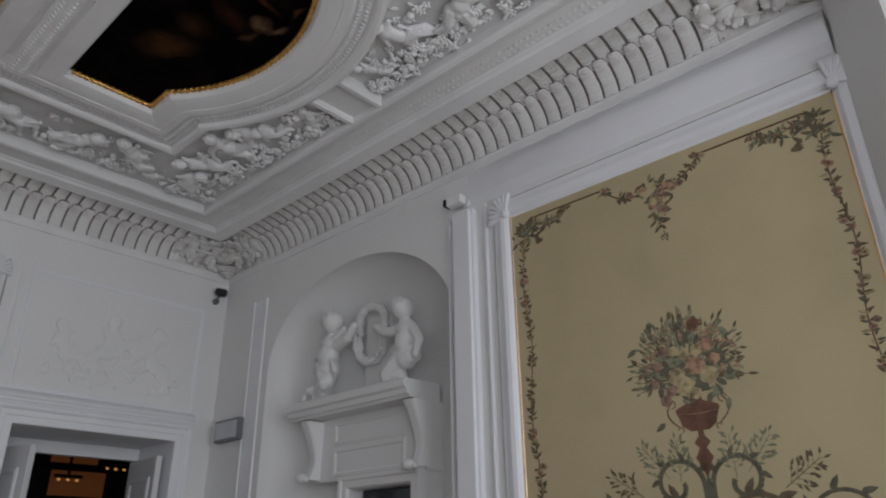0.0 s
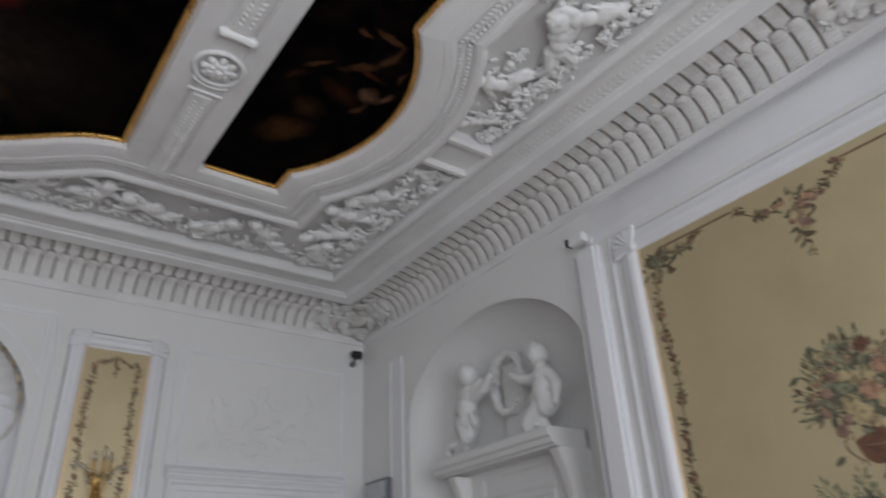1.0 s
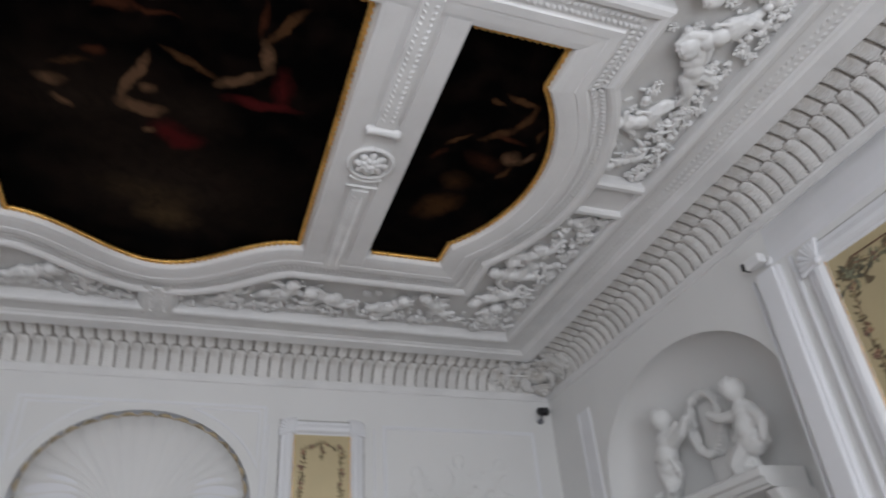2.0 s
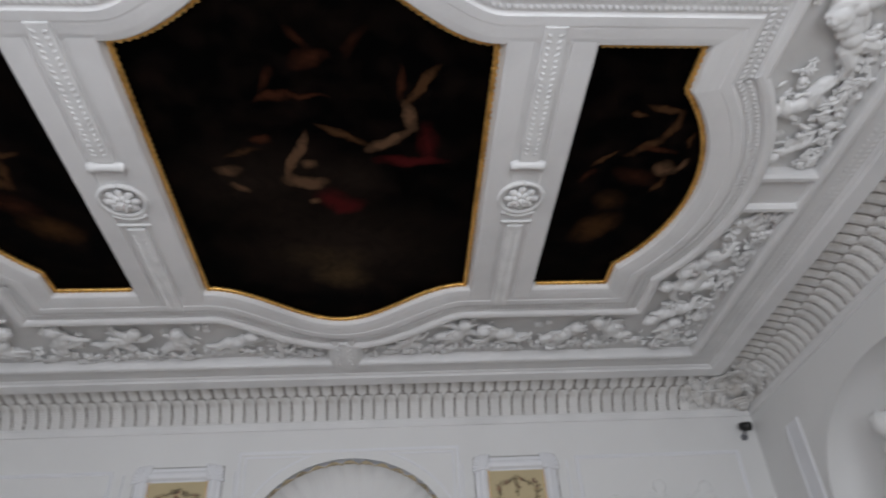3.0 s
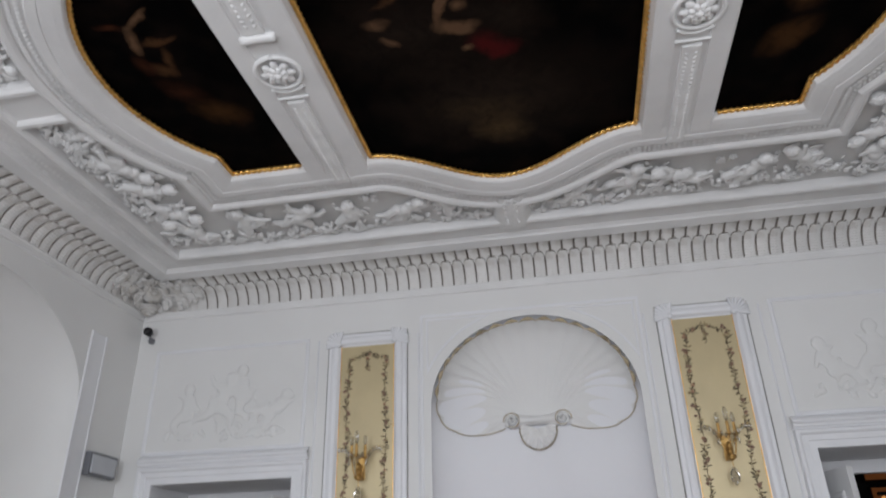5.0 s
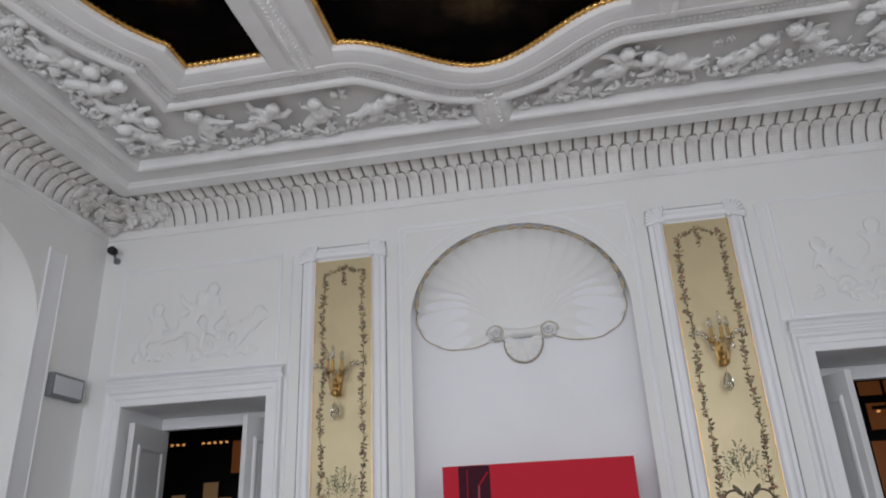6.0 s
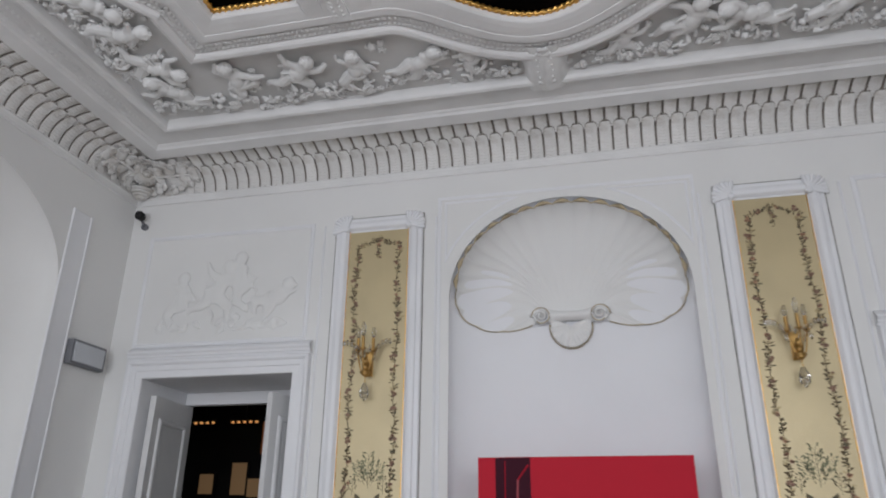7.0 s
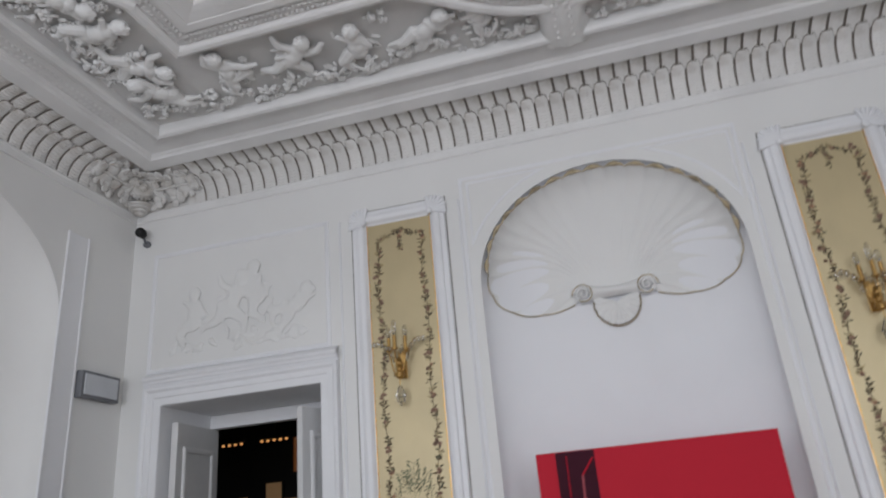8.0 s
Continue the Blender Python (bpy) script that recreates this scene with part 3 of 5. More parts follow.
centre_poly = [(PX1 + ogee(y), y) for y in steps(-BAR_IN, BAR_IN, 32)] + [(PX0 - ogee(y), y) for y in steps(BAR_IN, -BAR_IN, 32)]
north_poly = [(PX0, BAR_OUT), (PX1, BAR_OUT), (PX1, PY)] + [(x, PY + bow(x)) for x in steps(MID + ARC_H, MID - ARC_H, 28)] + [(PX0, PY)]
south_poly = [(PX1, -BAR_OUT), (PX0, -BAR_OUT), (PX0, -PY)] + [(x, -PY - bow(x)) for x in steps(MID - ARC_H, MID + ARC_H, 28)] + [(PX1, -PY)]
for poly, art, cy, label in ((centre_poly, MAIN_ART, 0, "large dark oil painting set in the ceiling, gilt rope edge"), (north_poly, NORTH_ART, 1.5, "dark bow-sided oil painting set in the ceiling, gilt rope edge"),
                             (south_poly, SOUTH_ART, -1.5, "dark bow-sided oil painting set in the ceiling, gilt rope edge")):
    p = thing("ceiling_painting", pose(MID, cy, FRIEZE), label, "painting", "ceiling paintings")
    loc = [(x - MID, y - cy) for x, y in poly]
    bm = bmesh.new()
    lo = [bm.verts.new((x, y, -0.006)) for x, y in loc]
    hi = [bm.verts.new((x, y, 0.004)) for x, y in loc]
    bm.faces.new(lo)
    bm.faces.new(hi[::-1])
    for i in range(len(lo)):
        bm.faces.new((lo[i], lo[i - 1], hi[i - 1], hi[i]))
    part("canvas", bm, art, p)
    bm = bmesh.new()
    edge = offset(loc, -0.012)
    rope(bm, edge if cy == 0 else edge[1:] + edge[:1], -0.020, closed=cy == 0)
    part("gilt_rope", bm, GILT, p, "twisted gilt rope edge", smooth=True)


def chevrons(bm, path, to3d, size, gap, closed=True):
    """Two rows of small leaves slanting along a band."""
    pts = [Vector(p) for p in path]
    seq = list(zip(pts, pts[1:] + pts[:1])) if closed else list(zip(pts, pts[1:]))
    carry = 0.0
    for a, b in seq:
        ln = (b - a).length
        if ln < 1e-6:
            continue
        d = (b - a) / ln
        s = Vector((d.y, -d.x))
        t = carry
        while t < ln:
            c = a + d * t
            for q in (-1, 1):
                tip, root = c + s * (q * size) + d * (size * 0.75), c + s * (q * size * 0.12)
                w = (tip - root).normalized()
                w = Vector((w.y, -w.x)) * (size * 0.36)
                m = (tip + root) / 2
                vs = [bm.verts.new(to3d(v.x, v.y, h)) for v, h in ((root, -0.004), (m + w, -0.004), (tip, -0.004), (m - w, -0.004))]
                top = bm.verts.new(to3d(m.x, m.y, size * 0.22))
                for i in range(4):
                    bm.faces.new((vs[i], vs[(i + 1) % 4], top))
            t += gap
        carry = t - ln
    return bm


bm = bmesh.new()
chevrons(bm, offset(OUT, 0.222), on_ceiling, 0.036, 0.030)
tagged(part("leaf_band", bm, RELIEF, smooth=True), "band of small white stucco leaves round the paintings", "moulding", kind="stuff")
bm = bmesh.new()
for y in (YN - 0.475, YS + 0.475):
    chevrons(bm, [(0.62, y), (EX - 0.62, y)], lambda x, yy, h: on_ceiling(x, yy, h - 0.034), 0.044, 0.038, False)
tagged(part("leaf_band", bm, RELIEF, smooth=True), "band of small white stucco leaves along the ceiling ledge", "moulding", kind="stuff")


def ceiling_bar(y0):
    b = thing("ceiling_bar", pose(MID, y0, BOARD), "white stucco bar between the ceiling paintings, with rosette", "moulding", "bars between the paintings")
    hw = (BAR_OUT - BAR_IN) / 2
    half = [(hw, 0.075), (hw, 0.052), (hw - 0.012, 0.048), (hw - 0.02, 0.006), (hw - 0.03, 0.0), (0.085, 0.0), (0.082, 0.008), (0.062, 0.010)]
    prof = half + [(-a, h) for a, h in half[::-1]]
    L = (PX1 - PX0) / 2 + 0.06
    bm = bmesh.new()
    grid(bm, [[(x, a, h) for a, h in prof] for x in (-L, L)])
    part("board", bm, STUCCO, b)
    for x0, x1 in ((-L - 0.08, -0.24), (0.29, L + 0.08)):
        bm = bmesh.new()
        box(bm, x0, x1, -0.05, 0.05, -0.012, 0.012, bevel=0.004)
        chevrons(bm, [(x0 + 0.04, 0), (x1 - 0.04, 0)], lambda x, y, h: (x, y, -0.0125 - 0.6 * h), 0.042, 0.034, False)
        part("leaf_strip", bm, RELIEF, b)
    for x, sag, thick in ((0.262, 0.010, 0.026), (-0.150, -0.035, 0.012), (-0.205, 0.0, 0.009)):
        bm = bmesh.new()
        tube(bm, [(x - sag * (y / 0.09) ** 2, y, -0.004) for y in steps(-0.088, 0.088, 10)], thick, 8)
        part("crossbar", bm, RELIEF, b, smooth=True)
    bm = bmesh.new()
    tube(bm, [(0.118 * math.cos(a), 0.118 * math.sin(a), -0.004) for a in steps(0, math.tau, 32)], 0.014, 6)
    part("ring", bm, RELIEF, b, smooth=True)
    bm = bmesh.new()
    ball(bm, (0, 0, -0.024), (0.022, 0.022, 0.022), sub=3)
    r = part("rosette", bm, RELIEF, b, smooth=True)
    for n, rad, sz, h in ((8, 0.062, 0.032, -0.010), (8, 0.036, 0.024, -0.022)):
        for k in range(n):
            a = (k + (0.5 if rad < 0.05 else 0)) * math.tau / n
            bm = bmesh.new()
            ball(bm, (rad * math.cos(a), rad * math.sin(a), h), (sz, sz * 0.72, 0.014), Euler((0, 0, a)), 2)
            part("petal", bm, RELIEF, r, smooth=True)
    return b


bar = ceiling_bar((BAR_IN + BAR_OUT) / 2)
copy_thing(bar, pose(MID, -(BAR_IN + BAR_OUT) / 2, BOARD))


# ---- frieze: stucco figures, fruit, consoles ----
def blended(name, bm, voxel, material, rounds=4):
    """The shapes in bm melted into one smooth skin."""
    tmp = new(name, mesh_of(name, bm, material, True))
    mod = tmp.modifiers.new("blend", "REMESH")
    mod.mode, mod.voxel_size, mod.use_smooth_shade = "VOXEL", voxel, True
    mod = tmp.modifiers.new("soften", "SMOOTH")
    mod.factor, mod.iterations = 0.5, rounds
    me = bpy.data.meshes.new_from_object(tmp.evaluated_get(bpy.context.evaluated_depsgraph_get()))
    me.name = name
    bpy.data.objects.remove(tmp)
    return me


def figure_mesh(lean, turn, arms, legs, mirror, seed):
    """A plump figure as a plain rounded shape: x along the frieze, y across it, z out from the ground; angles in degrees."""
    r = random.Random(seed)
    bm = bmesh.new()

    def way(a):
        a = radians(180 - a if mirror else a)
        return Vector((math.cos(a), math.sin(a), 0))

    d, out = way(lean), Vector((0, 0, 1))
    s = Vector((-d.y, d.x, 0))
    rot = Euler((0, 0, math.atan2(d.y, d.x)))
    hip, chest = out * 0.040, d * 0.125 + out * 0.048
    ball(bm, hip, (0.064, 0.060, 0.052), rot, 3)
    ball(bm, (hip + chest) / 2 + out * 0.010, (0.066, 0.056, 0.052), rot, 3)
    ball(bm, chest, (0.056, 0.062, 0.050), rot, 3)
    head = chest + way(lean + turn) * 0.100 + out * 0.026
    ball(bm, head, (0.056, 0.052, 0.054), rot, 3)
    limb(bm, chest, head, 0.028, 0.026)
    f = way(lean + turn + 70 * (1 if r.random() < 0.5 else -1))
    for k in range(16):
        a = k * 2.4
        q = Vector((math.cos(a), math.sin(a), 0)) * (0.018 + 0.0019 * k) + way(lean + turn) * 0.016 - f * 0.010
        ball(bm, head + q + out * (0.042 - 0.0020 * k), 0.0125, sub=2)
    for q, (a1, a2) in zip((-1, 1), arms):
        a0 = chest + s * (q * 0.046) + out * 0.006
        e = a0 + way(a1) * 0.082 + out * 0.008
        h = e + way(a2) * 0.074 + out * 0.004
        limb(bm, a0, e, 0.032, 0.026)
        limb(bm, e, h, 0.027, 0.018)
        ball(bm, h, (0.024, 0.019, 0.018), Euler((0, 0, radians(a2))), 2)
    for q, (a1, a2) in zip((-1, 1), legs):
        a0 = hip + s * (q * 0.034)
        e = a0 + way(a1) * 0.105 + out * (0.020 if q > 0 else -0.004)
        h = e + way(a2) * 0.100 - out * 0.022
        limb(bm, a0, e, 0.050, 0.038)
        limb(bm, e, h, 0.037, 0.022)
        ball(bm, h + way(a2 + 60) * 0.016, (0.032, 0.019, 0.018), Euler((0, 0, (way(a2 + 60).to_2d().angle_signed(Vector((1, 0)))))), 2)
    # a wing or a loose cloth behind the shoulders, a ribbon round the hips
    b = chest - f * 0.050
    for k in range(4):
        w = way(lean + 130 + 22 * k)
        ball(bm, b + w * (0.07 - 0.008 * k) - out * 0.022, (0.060 - 0.006 * k, 0.018, 0.014), Euler((0, 0, math.atan2(w.y, w.x))), 2)
    pts = [hip + way(lean + 90) * (0.09 * math.sin(v * 5 + seed)) - d * (0.26 * v - 0.08) + out * (0.012 + 0.02 * math.sin(v * 9)) for v in steps(0, 1, 14)]
    tube(bm, pts, [0.015 + 0.006 * math.sin(k * 1.9) for k in range(15)], 7)
    return blended("stucco_figure", bm, 0.0058, RELIEF, 2)


_b = bmesh.new()
bmesh.ops.create_icosphere(_b, subdivisions=2, radius=1)
UNIT_V = np.array([v.co for v in _b.verts])
UNIT_F = np.array([[v.index for v in f.verts] for f in _b.faces])
_b.free()


def fruit_spray(vs, fs, r, m, rx, ry, n):
    """A heaped spray of fruit, blossoms and leaves on the ground of the frieze."""
    def add(c, radii, ang=0.0, tip=0.0):
        t = np.array(m @ Matrix.LocRotScale(c, Euler((0, tip, ang)), radii))
        fs.append(UNIT_F + sum(len(v) for v in vs))
        vs.append(UNIT_V @ t[:3, :3].T + t[:3, 3])

    for i in range(n):
        x, y = r.gauss(0, rx * 0.5), r.gauss(0, ry * 0.5)
        heap = 0.030 * max(0.0, 1 - (x / rx) ** 2 - (y / ry) ** 2)
        k = r.random()
        if k < 0.32:
            q = r.uniform(0.014, 0.024)
            add((x, y, heap + 0.004), (q, q, q * 0.9))
        elif k < 0.60:
            for j in range(5):
                a = j * math.tau / 5
                add((x + 0.017 * math.cos(a), y + 0.017 * math.sin(a), heap + 0.008), (0.013, 0.010, 0.007), a, -0.4)
            add((x, y, heap + 0.012), (0.008, 0.008, 0.008))
        else:
            a = r.uniform(0, math.tau)
            add((x, y, heap + 0.005), (r.uniform(0.026, 0.042), 0.013, 0.008), a, r.uniform(-0.5, 0.5))


POSES = [(62, 8, ((20, 60), (150, 110)), ((-40, -95), (-125, -165))), (35, 25, ((75, 20), (-30, 15)), ((-130, -160), (-175, -90))),
         (98, -12, ((12, 35), (190, 235)), ((-8, -80), (-45, -115))), (30, 20, ((60, 10), (-40, 10)), ((-110, 190), (-150, -170))),
         (122, -25, ((205, 245), (55, 20)), ((-25, -75), (5, -55))), (72, 20, ((-30, -5), (125, 60)), ((5, -120), (-85, -150)))]
FIGURES = [figure_mesh(*POSES[k % 6], k in (1, 2, 5, 6, 9, 10), k) for k in range(12)]


def frieze_mid(side, t):
    """The middle of the frieze on a side, t along it from the room's middle line; also its half width."""
    if side in "we":
        inner = (PX0 - ogee(t) - 0.345)
        x = (0.68 + inner) / 2
        return (x if side == "w" else EX - x), t, (inner - 0.68) / 2
    inner = PY + bow(t) + 0.345
    o = YN - 0.68
    y = (inner + o) / 2
    return t, (y if side == "n" else -y), (o - inner) / 2


def frieze_frame(side):
    """Turn of a relief on a side of the frieze: x along it, y towards the paintings, z down."""
    inner = {"w": Vector((1, 0, 0)), "e": Vector((-1, 0, 0)), "n": Vector((0, -1, 0)), "s": Vector((0, 1, 0))}[side]
    down = Vector((0, 0, -1))
    return Matrix((inner.cross(down), inner, down)).transposed().to_4x4(), inner


rnd = random.Random(11)
spots = []
for side in "we":
    for y in (0.44, 0.80, 1.18, 1.57, 1.96, 2.38):
        spots += [(side, y), (side, -y)]
for side in "ns":
    for x in (0.34, 0.66, 0.98, 1.27):
        spots += [(side, MID + x), (side, MID - x)]
for i, (side, t) in enumerate(spots):
    x, y, hw = frieze_mid(side, t)
    turn, inner = frieze_frame(side)
    size = min(0.90, max(0.48, hw / 0.29))
    ob = new("stucco_figure", FIGURES[(i * 5 + i // 4) % 12])
    ob.matrix_world = pose(x, y, FRIEZE + 0.004) @ pose(*(inner * (hw * rnd.uniform(-0.22, 0.12)))) @ turn @ Euler((0, 0, radians(rnd.uniform(-22, 22)))).to_matrix().to_4x4() @ Matrix.Diagonal((size, size, size * 0.80, 1))
    tagged(ob, "plump white stucco relief figure on the ceiling frieze", "relief", "figures of the frieze")
for side in "wens":
    vs, fs = [], []
    ts = (0.27, 0.50, 0.73, 0.96, 1.18, 1.42, 1.64, 1.88, 2.12, 2.36, 2.56) if side in "we" else (0.24, 0.42, 0.60, 0.80, 1.0, 1.2, 1.42)
    turn, inner = frieze_frame(side)
    for j, t in enumerate(ts):
        for q in (-1, 1):
            x, y, hw = frieze_mid(side, q * t + (MID if side in "ns" else 0))
            p = Vector((x, y, FRIEZE)) + inner * (hw * rnd.uniform(-0.72, -0.42))
            fruit_spray(vs, fs, rnd, Matrix.Translation(p) @ turn @ pose(0, 0, 0, 0, 0, rnd.uniform(-20, 20)), 0.15, min(0.11, hw * 0.55), 20 if side in "we" else 28)
            if j % 2:
                p = Vector((x, y, FRIEZE)) + inner * (hw * rnd.uniform(0.2, 0.6))
                fruit_spray(vs, fs, rnd, Matrix.Translation(p) @ turn, 0.10, min(0.07, hw * 0.4), 6 if side in "we" else 12)
    me = bpy.data.meshes.new("fruit_relief")
    me.from_pydata(np.concatenate(vs).tolist(), [], np.concatenate(fs).tolist())
    me.materials.append(RELIEF)
    me.shade_smooth()
    tagged(new("fruit_relief", me), "white stucco fruit and leaves strewn along the frieze", "relief", kind="stuff")


def console(length, width, high):
    """An acanthus console across the frieze; x across the frieze."""
    c = new("ceiling_console")
    bm = bmesh.new()
    rows = []
    for i in range(13):
        v = i / 12
        w = width * (1.05 - 0.12 * v + 0.05 * math.sin(v * math.pi * 4))
        h = high + 0.014 * math.sin(v * math.pi)
        rows.append([(v * length, f * w / 2, -h * (1 - abs(f) ** 4) - (0.006 * math.cos(f * 9))) for f in steps(-1, 1, 12)])
    grid(bm, rows)
    part("block", bm, RELIEF, c, smooth=True)
    bm = bmesh.new()
    for i in range(3):
        acanthus(bm, (0.05 + i * length * 0.26, 0, -high - 0.002), (1, 0, 0), (0, 0, -1), length * 0.34, width * 0.26, 0.10, 3)
    part("acanthus", bm, RELIEF, c, smooth=True)
    return tagged(c, "white stucco acanthus console across the ceiling frieze", "ornament", "ceiling consoles")


c = console(0.44, 0.28, 0.080)
c.matrix_world = pose(0.57, -0.01, FRIEZE)
copy_thing(c, pose(EX - 0.57, 0, FRIEZE, 0, 0, 180))
for y0, y1 in ((PY + ARC_S + 0.32, YN - 0.66), (-PY - ARC_S - 0.32, YS + 0.66)):
    bm = bmesh.new()
    box(bm, MID - 0.12, MID + 0.12, min(y0, y1), max(y0, y1), BOARD + 0.026, BOARD + 0.062)
    tagged(part("frieze_block", bm, STUCCO), "flat white stucco field between two short bars", "moulding", "frieze blocks")
    for x in (MID - 0.13, MID + 0.13):
        bm = bmesh.new()
        grid(bm, [[(x + a, y, BOARD + h) for a, h in ((-0.028, 0.07), (-0.028, 0.01), (-0.014, -0.006), (0.014, -0.006), (0.028, 0.01), (0.028, 0.07))] for y in (y0, y1)])
        tagged(part("frieze_bar", bm, STUCCO), "short white stucco bar closing the frieze field", "moulding", "frieze bars")

# ---- wall things share one local frame: x out from the wall, y along it, z up ----
def west(y, z=0.0):
    return pose(0, y, z)


def north(x, z=0.0):
    return pose(x, YN, z, 0, 0, -90)


def south(x, z=0.0):
    return pose(x, YS, z, 0, 0, 90)


def L(u, z, h):
    return (h, u, z)


WALLWARD = Matrix(((0, 0, 1), (1, 0, 0), (0, 1, 0))).to_4x4()   # turns a relief drawn in x, y to stand on a wall


def rect(u0, u1, z0, z1):
    return [(u0, z0), (u1, z0), (u1, z1), (u0, z1)]


def moulding(name, m, poly, prof, material, label, closed=True):
    bm = bmesh.new()
    sweep(bm, poly, prof, L, closed)
    ob = part(name, bm, material)
    ob.matrix_world = m
    return tagged(ob, label, "moulding", kind="structure")


FILLET = [(-0.016, -0.002), (-0.014, 0.006), (-0.004, 0.011), (0.004, 0.007), (0.008, 0.010), (0.014, 0.008), (0.016, -0.002)]


# doors
def doorway(y, hinge):
    """Architrave with its cornice, and the two open leaves in the reveal."""
    m = west(y)
    hw = (DOOR_OUT - DOOR_IN) / 2
    path = [(hw, 0.0), (hw, DOOR_TOP), (-hw, DOOR_TOP), (-hw, 0.0)]
    a = thing("door_frame", m, "white moulded door surround with a small cornice", "door frame", kind="structure")
    bm = bmesh.new()
    sweep(bm, path, [(-0.002, -0.64), (-0.002, 0.012), (0.004, 0.018), (0.048, 0.018), (0.052, 0.026), (0.088, 0.028), (0.092, 0.036), (0.104, 0.044), (0.122, 0.044), (0.126, 0.030), (0.128, -0.002)], L, False)
    part("architrave", bm, TRIM, a)
    bm = bmesh.new()
    zc = DOOR_TOP + 0.128
    prof = [(0.0, 0.0), (0.03, 0.0), (0.034, 0.012), (0.042, 0.018), (0.044, 0.034), (0.052, 0.042), (0.056, 0.052), (0.05, 0.064), (0.03, 0.078), (0.0, 0.098)]
    grid(bm, [[(h, u, zc + z) for h, z in prof] for u in (-hw - 0.128, hw + 0.128)])
    part("cornice", bm, TRIM, a)
    bm = bmesh.new()
    box(bm, -0.63, -0.56, -hw + 0.004, hw - 0.004, DOOR_TOP - 0.10, DOOR_TOP - 0.004, bevel=0.008)
    part("head_rail", bm, TRIM, a)
    for s in (-1, 1):
        d = thing("door_leaf", m @ pose(-0.60, s * (hw - 0.03), 0.01, 0, 0, s * (86 if s == hinge else 72)), "white panelled door leaf standing open in the doorway", "door", "door leaves")
        w, t, top = 0.54, 0.045, DOOR_TOP - 0.12
        bm = bmesh.new()
        box(bm, -t / 2, t / 2, min(0, -s * w), max(0, -s * w), 0, top, bevel=0.004)
        part("slab", bm, DOOR, d)
        for z0, z1 in ((0.18, 0.95), (1.08, top - 0.16)):
            for side in (-1, 1):
                bm = bmesh.new()
                u0, u1 = sorted((-s * 0.085, -s * (w - 0.085)))
                sweep(bm, rect(u0, u1, z0, z1), [(-0.03, 0.002), (-0.024, 0.012), (-0.008, 0.016), (0.006, 0.010), (0.012, -0.002)], lambda u, z, h: (side * (t / 2 + h), u, z))
                box(bm, side * t / 2 - 0.002, side * (t / 2) + side * 0.004, u0 + 0.05, u1 - 0.05, z0 + 0.05, z1 - 0.05)
                part("panel", bm, DOOR, d)
        for side in (-1, 1):
            bm = bmesh.new()
            cone(bm, (side * (t / 2 + 0.02), -s * (w - 0.05), 1.05), 0.008, 0.008, 0.04, Euler((0, math.pi / 2, 0)), 10)
            limb(bm, (side * (t / 2 + 0.04), -s * (w - 0.05), 1.05), (side * (t / 2 + 0.04), -s * (w - 0.16), 1.05), 0.008, 0.007)
            part("handle", bm, BRASS, d, "brass lever handle", smooth=True)


DOOR_C = (DOOR_IN + DOOR_OUT) / 2
doorway(-DOOR_C, -1)
doorway(DOOR_C, 1)

# over-door panels with low relief
for s in (-1, 1):
    u0, u1 = (-3.15, -1.81) if s < 0 else (1.80, 3.13)
    moulding("relief_panel_frame", west(0), rect(u0, u1, 2.81, 3.655), FILLET, TRIM, "thin white moulding round the over-door relief")
    r = random.Random(3 + s)
    bm = bmesh.new()
    uc = (u0 + u1) / 2
    for k, u, z, size in ((2, -0.34, 3.10, 0.95), (0, -0.06, 3.16, 1.05), (5, 0.16, 3.22, 1.0), (7, 0.38, 3.08, 0.9)):
        start = len(bm.verts)
        bm.from_mesh(FIGURES[k if s < 0 else k + 2])
        bm.verts.ensure_lookup_table()
        fit = pose(-0.006, uc + u, z) @ WALLWARD @ Matrix.Diagonal((size, size, size * 0.6, 1))
        bmesh.ops.transform(bm, matrix=fit, verts=bm.verts[start:])
    for j in range(34):
        u, z = r.uniform(-0.52, 0.52), 2.90 + abs(r.gauss(0, 0.06))
        ball(bm, (0.0, uc + u, z), (0.030, r.uniform(0.02, 0.05), r.uniform(0.014, 0.026)), Euler((r.uniform(-1, 1), 0, 0)), 2)
    ob = new("over_door_relief", blended("over_door_relief", bm, 0.009, WALL, 14))
    ob.scale = (0.38, 1, 1)
    tagged(ob, "shallow white plaster relief above the doorway", "relief", "over-door reliefs")

# square panel moulding round the shell niche
moulding("niche_panel", west(0), [(0.85, 0.9), (0.85, 3.775), (-0.855, 3.775), (-0.855, 0.9)], [(d * 0.8, h * 0.6) for d, h in FILLET], TRIM, "thin white moulding round the shell niche", False)
for s in (-1, 1):
    arc = [(s * 0.87 * math.cos(a), NICHE_Z + 0.76 * math.sin(a)) for a in steps(0.38, 1.2, 12)]
    moulding("spandrel", west(0), arc + [(s * 0.81, 3.74)], [(d * 0.6, h * 0.5) for d, h in FILLET], TRIM, "thin white moulding of a spandrel above the niche")

# ---- the great shell ----
shell = thing("plaster_shell", west(0), "large white plaster scallop shell with gilt rim in the niche", "shell")
HZ = 2.95
TH0, TH1 = -0.60, math.pi + 0.60


